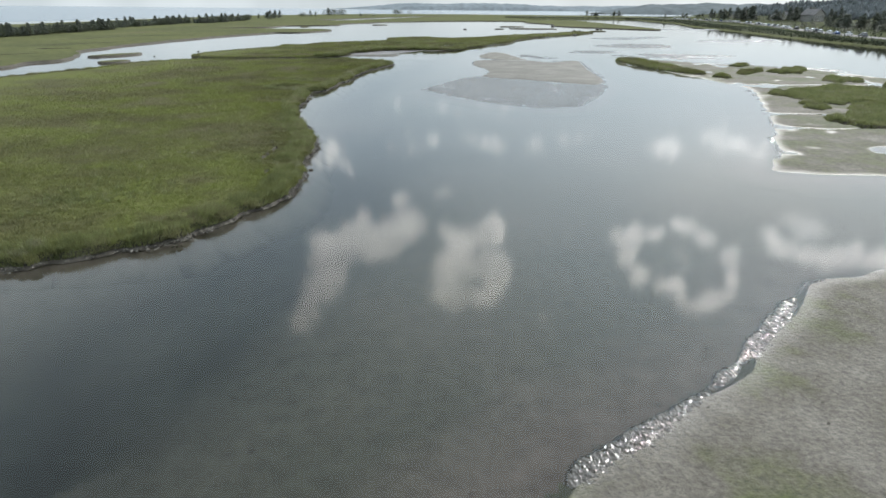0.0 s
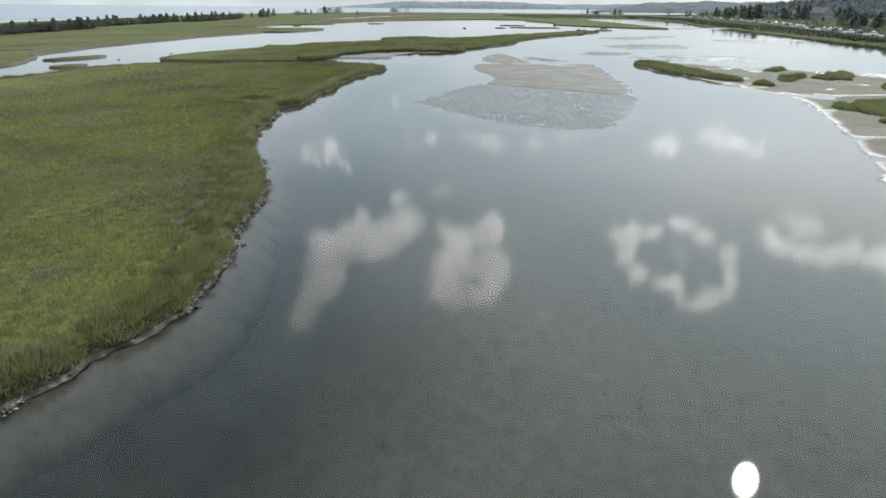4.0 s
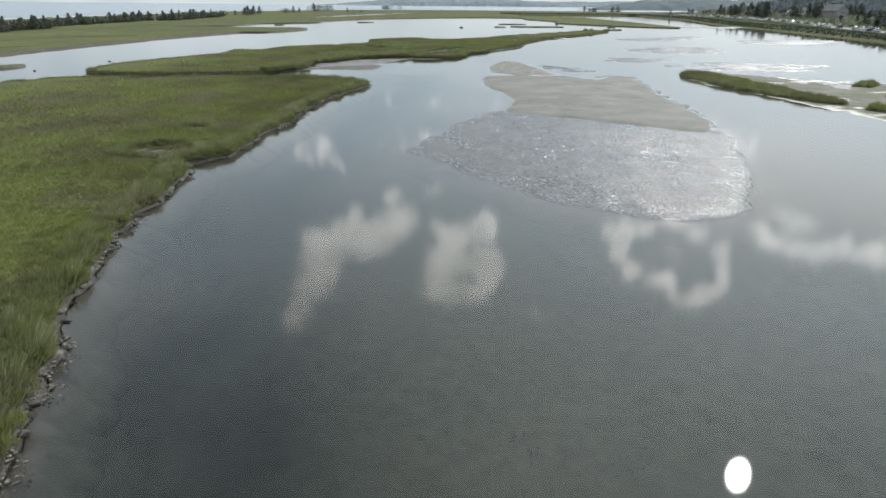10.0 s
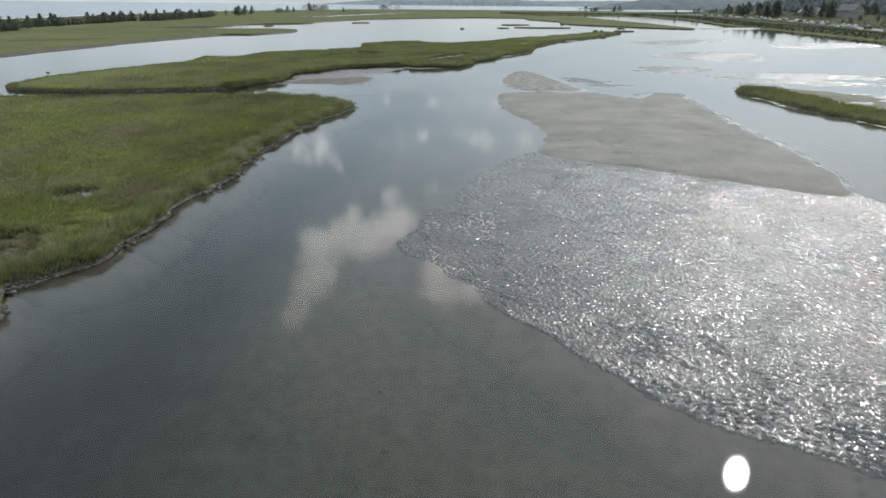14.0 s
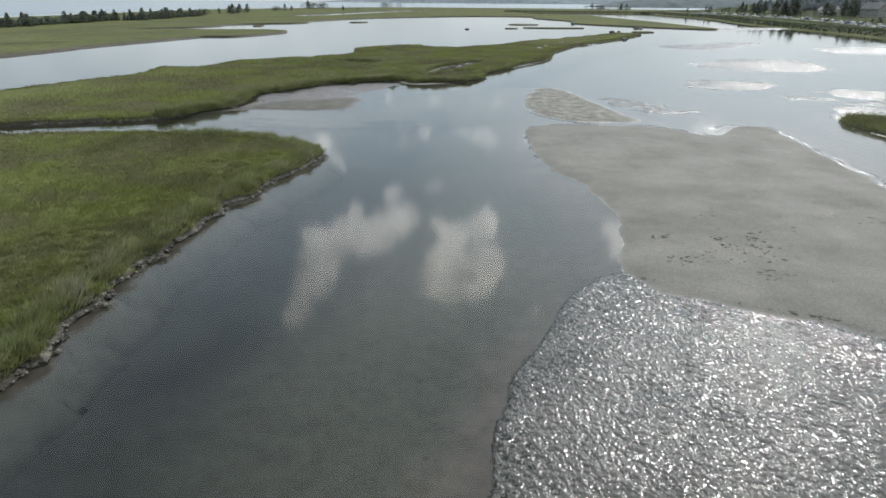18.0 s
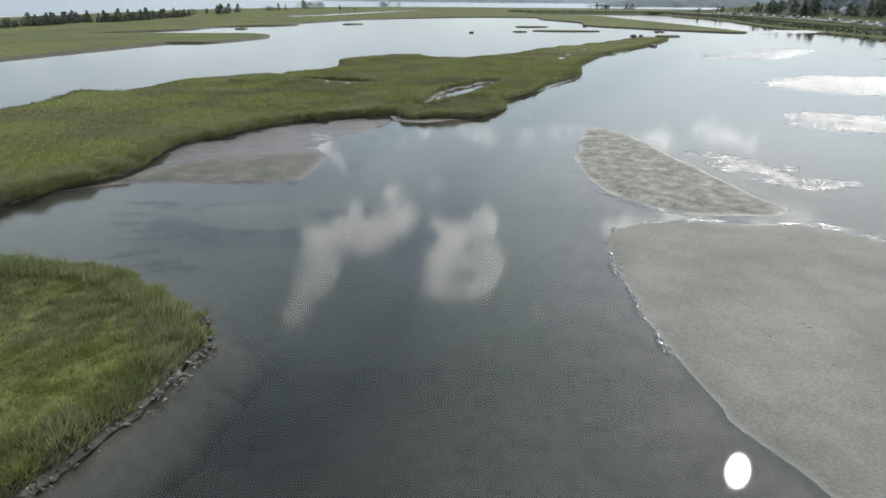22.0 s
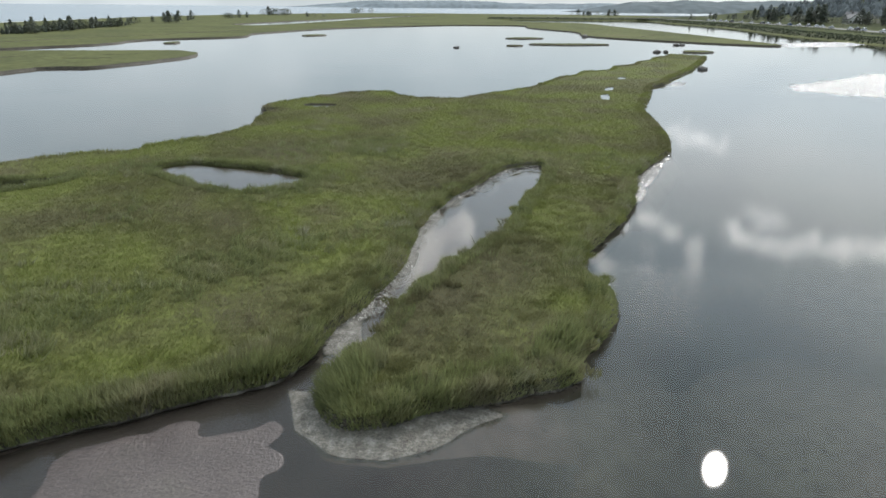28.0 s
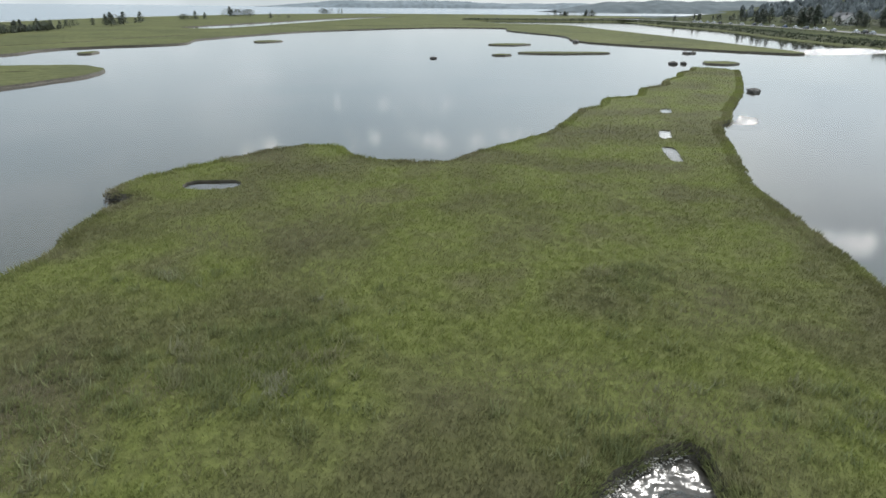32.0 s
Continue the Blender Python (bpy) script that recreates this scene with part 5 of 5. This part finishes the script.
while s_at < steps[-1] - 260:
    i = int(np.searchsorted(steps, s_at)) - 1
    f = (s_at - steps[i]) / (steps[i + 1] - steps[i])
    p = road_p[i] * (1 - f) + road_p[i + 1] * f - rn[i] * rng.uniform(3.0, 3.5)
    m = pose(p[0], p[1], 2.35, 0, 0, math.degrees(math.atan2(rd[i][1], rd[i][0])) + rng.uniform(-2, 2))
    q = order[k % len(order)]
    if q in used:
        ob = copy_thing(models[q], m)
    else:
        ob = models[q]
        ob.matrix_basis = m
        used.add(q)
    tagged(ob, f"{COLOURS[q][2]} car parked at the side of the shore road", "car", "cars along the shore road")
    k += 1
    s_at += rng.choice((8.5, 9.5, 12, 13, 16, 24)) if s_at > 180 else 22


# ---- trees ----
M_NEEDLE = leaf_surface("spruce_needles", [(0.3, (0.045, 0.056, 0.042)), (0.6, (0.075, 0.088, 0.062))], 0.4, 0.2, 0.4)
M_LEAF = leaf_surface("shrub_leaves", [(0.3, (0.045, 0.055, 0.03)), (0.6, (0.075, 0.088, 0.046))], 0.5, 0.25, 0.4)
M_BARK = surface("bark", [(0.3, (0.05, 0.042, 0.035)), (0.7, (0.11, 0.1, 0.09))], 2, 14, 0.3, 0.9, 0.5, 0.03)


def trunk_mesh(h, r, seed):
    bm = bmesh.new()
    rng = random.Random(seed)
    rings = []
    for k in range(5):
        z = h * k / 4
        cx, cy = rng.uniform(-0.02, 0.02) * h * k / 4, rng.uniform(-0.02, 0.02) * h * k / 4
        rr = r * (1 - 0.85 * k / 4)
        rings.append([bm.verts.new((cx + rr * math.cos(a * math.tau / 7), cy + rr * math.sin(a * math.tau / 7), z)) for a in range(7)])
    for a, b in zip(rings, rings[1:]):
        for i in range(7):
            bm.faces.new((a[i], a[(i + 1) % 7], b[(i + 1) % 7], b[i]))
    # a few bare limbs
    for k in range(6):
        z, a = h * rng.uniform(0.3, 0.75), rng.uniform(0, math.tau)
        d = Vector((math.cos(a), math.sin(a), 0.5))
        o = Vector((0, 0, z))
        vs = [bm.verts.new(o + Vector((0, 0, -0.05 * r * 6))), bm.verts.new(o + Vector((0, 0, r * 0.4))), bm.verts.new(o + d * h * 0.16)]
        bm.faces.new(vs)
    me = bpy.data.meshes.new("trunk")
    bm.to_mesh(me)
    bm.free()
    me.materials.append(M_BARK)
    return me


def crown_mesh(h, w, seed, conifer=True, n=260):
    """Many small drooping sprays round the trunk, thinner towards the top, with gaps."""
    rng = np.random.RandomState(seed)
    verts, faces = [], []
    gap = rng.uniform(0, math.tau, 3)
    for k in range(n):
        u = rng.uniform(0.1, 1.0) if conifer else rng.uniform(0.15, 1.0)
        a = rng.uniform(0, math.tau)
        if conifer:
            reach = w * (1.02 - u) ** 0.8 * (0.75 + 0.35 * math.sin(a * 3 + gap[0] + 9 * u)) + 0.06 * w
        else:
            reach = w * math.sin(math.pi * min(1, 0.15 + 0.85 * u)) ** 0.6 * (0.8 + 0.3 * math.sin(a * 2 + gap[1]))
        r = reach * rng.uniform(0.25, 1.0) ** 0.5
        c = np.array([r * math.cos(a), r * math.sin(a), u * h])
        s = (0.10 + 0.1 * rng.uniform()) * h * (0.55 if conifer else 0.6)
        out = np.array([math.cos(a), math.sin(a), -0.25 if conifer else 0.3]) * s
        side = np.array([-math.sin(a), math.cos(a), rng.uniform(-0.3, 0.3)]) * s * 0.55
        lift = np.array([0, 0, s * 0.35])
        n0 = len(verts)
        verts += [c - out * 0.5 - side * 0.3 + lift, c + side, c + out, c - side, c + lift * 0.8]
        faces += [(n0, n0 + 1, n0 + 4), (n0 + 1, n0 + 2, n0 + 4), (n0 + 2, n0 + 3, n0 + 4), (n0 + 3, n0, n0 + 4)]
    return mesh_of("crown", verts, faces, M_NEEDLE if conifer else M_LEAF, False)


def tree(seed, conifer):
    root = new("spruce_tree" if conifer else "shrub")
    if conifer:
        part("trunk", trunk_mesh(0.95, 0.022, seed), root)
        part("crown", crown_mesh(1.0, 0.36 + 0.07 * (seed % 3), seed), root)
        tagged(root, "dark green windswept spruce at the edge of the marsh", "tree", "spruces")
    else:
        part("trunk", trunk_mesh(0.7, 0.03, seed), root)
        part("crown", crown_mesh(1.0, 0.75 + 0.15 * (seed % 2), seed, False, 260), root)
        tagged(root, "dark green rounded coastal shrub", "shrub", "shrubs")
    return root


TREES = [tree(400 + k, True) for k in range(5)] + [tree(420 + k, False) for k in range(3)]
placed = set()


def plant(kind, x, y, z, h, turn):
    m = pose(x, y, z, 0, 0, turn)
    if kind in placed:
        ob = copy_thing(TREES[kind], m)
    else:
        ob = TREES[kind]
        placed.add(kind)
    ob.matrix_basis = m @ Matrix.Diagonal((h, h, h, 1))


rng = random.Random(12)
# windbreak rows behind the far marsh: from, to, how many, height
ROWS = [((-166, 190), (-170, 262), 85, 4.0), ((-170, 262), (-176, 322), 70, 4.2), ((-184, 335), (-192, 452), 80, 4.8), ((-178, 440), (-186, 560), 56, 5.2), ((-184, 600), (-188, 640), 8, 7.0),
        ((-196, 760), (-178, 800), 7, 7.5), ((-196, 930), (-166, 930), 9, 9.5), ((-126, 1190), (-96, 1190), 6, 9.0), ((-192, 530), (-195, 690), 9, 6.0), ((205, 1125), (275, 1140), 18, 8.5), ((-150, 850), (-120, 870), 5, 5)]
for (x0, y0), (x1, y1), n, h in ROWS:
    for k in range(n):
        f = rng.random()
        kind = rng.choice((0, 1, 2, 3, 4, 5, 6, 7, 5, 6, 7, 5, 6, 7, 5))
        hh = h * rng.uniform(0.65, 1.25) * (1.0 if kind < 5 else 0.72)
        plant(kind, x0 + (x1 - x0) * f + rng.uniform(-5, 5), y0 + (y1 - y0) * f + rng.uniform(-3, 3), 0.45, hh, rng.uniform(0, 360))
# trees round the houses and along the road
GROVES = [(270, 780, 14, 6, 40, 20), (272, 720, 5, 10, 8, 12), (276, 700, 4, 12, 5, 10), (277, 660, 9, 12, 9, 20), (284, 650, 8, 13, 9, 20), (289, 600, 8, 11, 9, 20), (293, 585, 9, 12, 8, 15), (295, 640, 6, 8, 14, 10), (354, 640, 10, 9, 22, 20), (243, 420, 16, 8, 9, 25), (243, 400, 20, 9, 12, 25), (235, 370, 16, 10, 12, 25), (248, 470, 5, 4, 14, 6), (245, 480, 5, 4, 10, 6), (223, 330, 14, 9, 20, 30)]      # centre, how many, height, spread
for cx, cy, n, h, sx, sy in GROVES:
    for k in range(n):
        x, y = cx + rng.uniform(-sx, sx), cy + rng.uniform(-sy, sy)
        kind = rng.choice((0, 1, 2, 3, 4, 5, 6))
        plant(kind, x, y, (ground_z(x, y) if x > 250 else 1.8) - 0.2, h * rng.uniform(0.65, 1.1) * (1 if kind < 5 else 0.6), rng.uniform(0, 360))
for k in range(40):
    i = rng.randrange(18, len(road_p) - 45)
    p = road_p[i] + rn[i] * rng.uniform(10, 18)
    plant(rng.choice((5, 6, 7)), p[0], p[1], 1.85, rng.uniform(1.6, 3.2), rng.uniform(0, 360))


# ---- the wood on the hill and the far coast ----
def wood(name, spots, hr, mat, label, seed):
    """Far treetops, each a ragged little cone, as one mesh."""
    rng = np.random.RandomState(seed)
    verts, faces = [], []
    for x, y, z in spots:
        h = rng.uniform(*hr)
        w = h * rng.uniform(0.28, 0.45)
        n0 = len(verts)
        for u, r in ((0.0, 0.8), (0.35, 1.0), (0.7, 0.6)):
            for k in range(6):
                a = k * math.tau / 6 + rng.uniform(-0.3, 0.3)
                rr = w * r * rng.uniform(0.6, 1.2)
                verts.append((x + rr * math.cos(a), y + rr * math.sin(a), z + h * (u + rng.uniform(-0.06, 0.06))))
        verts.append((x + rng.uniform(-0.1, 0.1) * w, y, z + h))
        for lv in range(2):
            for k in range(6):
                a, b = n0 + lv * 6 + k, n0 + lv * 6 + (k + 1) % 6
                faces += [(a, b, b + 6), (a, b + 6, a + 6)]
        faces += [(n0 + 12 + k, n0 + 12 + (k + 1) % 6, n0 + 18) for k in range(6)]
    return tagged(new(name, mesh_of(name, verts, faces, mat, False)), label, "wood", kind="stuff")


# blue-grey leaves: the haze of distance is put into their colour
M_WOOD = leaf_surface("hazed_wood", [(0.3, (0.11, 0.126, 0.13)), (0.6, (0.14, 0.157, 0.158))], 0.02, 0.15, 0.35)
rg = np.random.RandomState(90)
spots = []
while len(spots) < 5200:
    x, y = 340 + 800 * rg.uniform(0, 1) ** 1.4, rg.uniform(250, 1600)
    if  x < 365 - 0.25 * max(0, 560 - y) + 60 * noise.noise(Vector((y * 0.02, 0, 2))) or x < 230 + max(0, y - 880) * 1.9 + 25:
        continue
    if noise.noise(Vector((x * 0.012, y * 0.012, 8))) < -0.3:
        continue
    spots.append((x, y, ground_z(x, y) - 0.5))
scrub = []
for k in range(2600):
    i = rg.randint(12, len(road_p) - 42)
    p = road_p[i] - rn[i] * rg.uniform(6.5, 13) + rg.normal(0, 0.6, 2)
    scrub.append((p[0], p[1], 1.2))
shore_pick = [i for i, (x, y) in enumerate(coast_p) if x < 240 and 180 < y < 860]
shore_out = normals2d(coast_p)
for k in range(6500):
    i = shore_pick[rg.randint(len(shore_pick))]
    o = rg.uniform(-9, 3.2)
    p = coast_p[i] + shore_out[i] * o + rg.normal(0, 1.5, 2)
    scrub.append((p[0], p[1], 1.5 if o < 0 else 1.5 - 0.35 * o))
for k in range(900):
    i = rg.randint(12, len(road_p) - 42)
    p = road_p[i] + rn[i] * rg.uniform(8, 40) + rg.normal(0, 2, 2)
    if not 430 < p[1] < 600:
        scrub.append((p[0], p[1], 1.7))
hedge = []
for (x0, y0), (x1, y1), n in (((-170, 190), (-176, 262), 330), ((-176, 262), (-182, 322), 260), ((-190, 335), (-198, 452), 300), ((-184, 440), (-192, 560), 190)):
    for f in rg.uniform(0, 1, n):
        hedge.append((x0 + (x1 - x0) * f + rg.uniform(-6, 6), y0 + (y1 - y0) * f, 0.3))
wood("far_hedge", hedge, (1.6, 3.6), M_NEEDLE, "dark ragged hedge of coastal spruce and alder", 93)
wood("shore_scrub", scrub, (0.4, 1.2), M_LEAF, "dark green scrub along the shore road", 92)
wood("hill_wood", spots, (5.5, 9.5), M_WOOD, "spruce wood covering the hillside, coloured pale with haze", 91)


def far_ridge(name, x0, x1, y, top, label, seed):
    xs = np.linspace(x0, x1, 160)
    v, f = [], []
    for i, x in enumerate(xs):
        u = i / 159
        e = min(1, u * 7) * min(1, (1 - u) * 7)
        h = top * e * (0.62 + 0.3 * noise.noise(Vector((x * 0.0016, seed, 0))) + 0.16 * noise.noise(Vector((x * 0.006, seed, 4))) + 0.05 * noise.noise(Vector((x * 0.03, seed, 9))))
        v += [(x, y, -1), (x, y + 40, 2 + max(0, h) * 0.5), (x, y + 160, 2 + max(0, h)), (x, y + 420, -1)]
        if i:
            a = 4 * (i - 1)
            f += [(a + k, a + 4 + k, a + 5 + k, a + 1 + k) for k in range(3)]
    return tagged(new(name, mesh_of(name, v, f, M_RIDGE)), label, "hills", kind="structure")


# aerial haze is painted into this base colour: paler and bluer than woodland
M_RIDGE = surface("hazed_headland", [(0.3, (0.17, 0.2, 0.215)), (0.6, (0.2, 0.23, 0.245))], 0.004, 0.03, 0.3, 0.95, 0, specular=0.02)
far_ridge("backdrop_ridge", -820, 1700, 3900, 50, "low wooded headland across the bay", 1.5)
# nearer ridges, with less haze mixed into their colour
M_RIDGE = surface("hazed_hills", [(0.3, (0.10, 0.12, 0.128)), (0.6, (0.13, 0.15, 0.156))], 0.006, 0.03, 0.3, 0.95, 0, specular=0.02)
far_ridge("backdrop_ridge", 620, 3400, 2700, 66, "wooded headland across the bay", 6.5)
far_ridge("backdrop_ridge", 380, 1500, 1750, 42, "low wooded hills beyond the causeway", 3.5)


# ---- houses ----
M_CLAP = surface("painted_clapboard", [(0.3, (0.52, 0.52, 0.5)), (0.7, (0.64, 0.64, 0.62))], 0.5, 6, 0.08, 0.7, 0.2, 0.02)
M_CLAPB = surface("weathered_shingle_wall", [(0.3, (0.2, 0.19, 0.17)), (0.7, (0.3, 0.285, 0.26))], 0.6, 6, 0.2, 0.8, 0.2, 0.02)
M_ROOF = surface("asphalt_shingle", [(0.3, (0.08, 0.08, 0.082)), (0.7, (0.15, 0.15, 0.15))], 0.5, 5, 0.2, 0.8, 0.3, 0.02)
M_PANE = surface("window_pane", [(0.3, (0.02, 0.023, 0.026)), (0.7, (0.035, 0.04, 0.042))], 1, 4, 0.05, 0.06, 0, specular=0.9)
M_TRIM = surface("white_trim", [(0.3, (0.66, 0.66, 0.64)), (0.7, (0.74, 0.74, 0.72))], 1, 8, 0.05, 0.6, 0)


def box(name, x0, x1, y0, y1, z0, z1, mat, bev=0.0):
    bm = bmesh.new()
    bmesh.ops.create_cube(bm, size=1, matrix=Matrix.Translation(((x0 + x1) / 2, (y0 + y1) / 2, (z0 + z1) / 2)) @ Matrix.Diagonal((x1 - x0, y1 - y0, z1 - z0, 1)))
    if bev:
        bmesh.ops.bevel(bm, geom=bm.edges[:], offset=bev, segments=1, affect="EDGES")
    me = bpy.data.meshes.new(name)
    bm.to_mesh(me)
    bm.free()
    me.materials.append(mat)
    return me


def house(x, y, turn, w, d, eaves, ridge, mat, label, storeys=2):
    root = new("house")
    root.matrix_basis = pose(x, y, ground_z(x, y) - 0.3, 0, 0, turn)
    tagged(root, label, "house", "houses by the shore road")
    part("wall", prism("wall", [(-w / 2, 0), (w / 2, 0), (w / 2, eaves), (0, ridge - 0.25), (-w / 2, eaves)], d / 2, mat), root)
    for s in (-1, 1):
        L = math.hypot(w / 2 + 0.6, ridge - eaves)
        me = box("roof", -0.0, L + 0.4, -d / 2 - 0.5, d / 2 + 0.5, 0, 0.22, M_ROOF, 0.03)
        r = part("roof", me, root)
        r.matrix_basis = Matrix.Translation((0, 0, ridge)) @ (pose(0, 0, 0, 0, math.degrees(math.atan2(ridge - eaves, w / 2)), 0) if s > 0 else pose(0, 0, 0, 0, 0, 180) @ pose(0, 0, 0, 0, math.degrees(math.atan2(ridge - eaves, w / 2)), 0))
    part("chimney", box("chimney", -0.5, 0.5, d * 0.2, d * 0.2 + 0.9, ridge - 1.2, ridge + 1.3, M_CLOD, 0.05), root, "brick chimney")
    for fl in range(storeys):
        z = 1.0 + 2.8 * fl
        for u in np.arange(-w / 2 + 1.6, w / 2 - 1.0, 2.4):
            wf = part("window", box("window", u - 0.62, u + 0.62, -d / 2 - 0.06, -d / 2 + 0.04, z - 0.1, z + 1.5, M_TRIM, 0.02), root)
            part("pane", box("pane", u - 0.5, u + 0.5, -d / 2 - 0.075, -d / 2 - 0.05, z, z + 1.4, M_PANE), wf)
        for v in np.arange(-d / 2 + 1.6, d / 2 - 1.0, 2.6):
            wf = part("window", box("window", -w / 2 - 0.06, -w / 2 + 0.04, v - 0.62, v + 0.62, z - 0.1, z + 1.5, M_TRIM, 0.02), root)
            part("pane", box("pane", -w / 2 - 0.075, -w / 2 - 0.05, v - 0.5, v + 0.5, z, z + 1.4, M_PANE), wf)
    part("door", box("door", w / 2 - 2.2, w / 2 - 1.2, -d / 2 - 0.08, -d / 2 + 0.02, 0.2, 2.3, M_CLAPB, 0.02), root, "plain wooden door")
    return root


house(297, 565, 20, 11, 14, 6.2, 10.5, M_CLAPB, "large grey shingled house with a steep roof on the slope")
house(302, 640, -15, 9, 13, 3.6, 7.0, M_CLAP, "low pale house with a grey roof among trees", 1)
house(330, 470, 10, 10, 14, 5.8, 9.0, M_CLAP, "white two-storey house on the green slope")
house(345, 705, 30, 9, 12, 3.6, 6.8, M_CLAP, "white cottage with a grey roof at the wood's edge", 1)
house(268, 360, 5, 9, 12, 3.8, 7.2, M_CLAPB, "grey shingled cottage above the shore road", 1)


# ---- scraps of weed and broken crust on the sand ----
M_SCRAP = surface("dried_weed", [(0.3, (0.03, 0.028, 0.02)), (0.7, (0.08, 0.075, 0.06))], 3, 12, 0.3, 0.9, 0.3, 0.02, island=0.4)


def scraps(name, box_, count, size, seed, z, label, stripe=None):
    rng = np.random.RandomState(seed)
    base = np.array([v.co[:] for v in lump("scrap_seed", seed, M_SCRAP, 0.3).vertices])
    tri = [tuple(p.vertices) for p in bpy.data.meshes["scrap_seed"].polygons]
    verts, faces = [], []
    while len(faces) < count * len(tri):
        x, y = rng.uniform(box_[0], box_[2]), rng.uniform(box_[1], box_[3])
        if stripe and abs(y - stripe(x)) > rng.exponential(0.35):
            continue
        if not stripe and fields(np.array([x]), np.array([y]), 0.8, seed)[0] < 0.15:
            continue
        s = rng.uniform(*size)
        a = rng.uniform(-0.9, 0.9)
        n0 = len(verts)
        verts.extend((x + s * (math.cos(a) * bx * 1.7 - math.sin(a) * by * 0.8), y + s * (math.sin(a) * bx * 1.7 + math.cos(a) * by * 0.8), z + s * bz * 0.35) for bx, by, bz in base)
        faces.extend((f[0] + n0, f[1] + n0, f[2] + n0) for f in tri)
    return tagged(new(name, mesh_of(name, verts, faces, M_SCRAP, False)), label, "debris", kind="stuff")


scraps("weed_scraps", (6, 115, 13, 121), 110, (0.05, 0.16), 301, 0.2, "dark scraps of weed and broken crust on the sand")
scraps("weed_scraps", (4, 104, 20, 116), 260, (0.06, 0.18), 302, 0.1, "dark line of weed along the worn edge of the sandbar", lambda x: 116.4 - 0.62 * (x - 4))
scraps("weed_scraps", (-30, 160.2, -17, 163), 150, (0.05, 0.16), 303, 0.07, "dark weed along the front of the mud flat", lambda x: 161.0)
scraps("weed_scraps", (4, 6, 26, 24), 120, (0.04, 0.14), 304, 0.25, "small dark stones and weed on the muddy shore")
scraps("weed_scraps", (5, 156, 13, 176), 160, (0.05, 0.2), 305, 0.14, "small scraps of weed on the sandbar")
scraps("weed_scraps", (7, 117, 22, 126), 80, (0.04, 0.2), 306, 0.2, "dark lumps of weed and crust thrown on the sandbar")
scraps("weed_scraps", (6, 126, 26, 150), 150, (0.04, 0.12), 307, 0.2, "small dark specks of weed on the sandbar")
scraps("weed_scraps", (44, 52, 72, 85), 200, (0.08, 0.3), 309, 0.13, "dark clods and weed on the muddy shore")
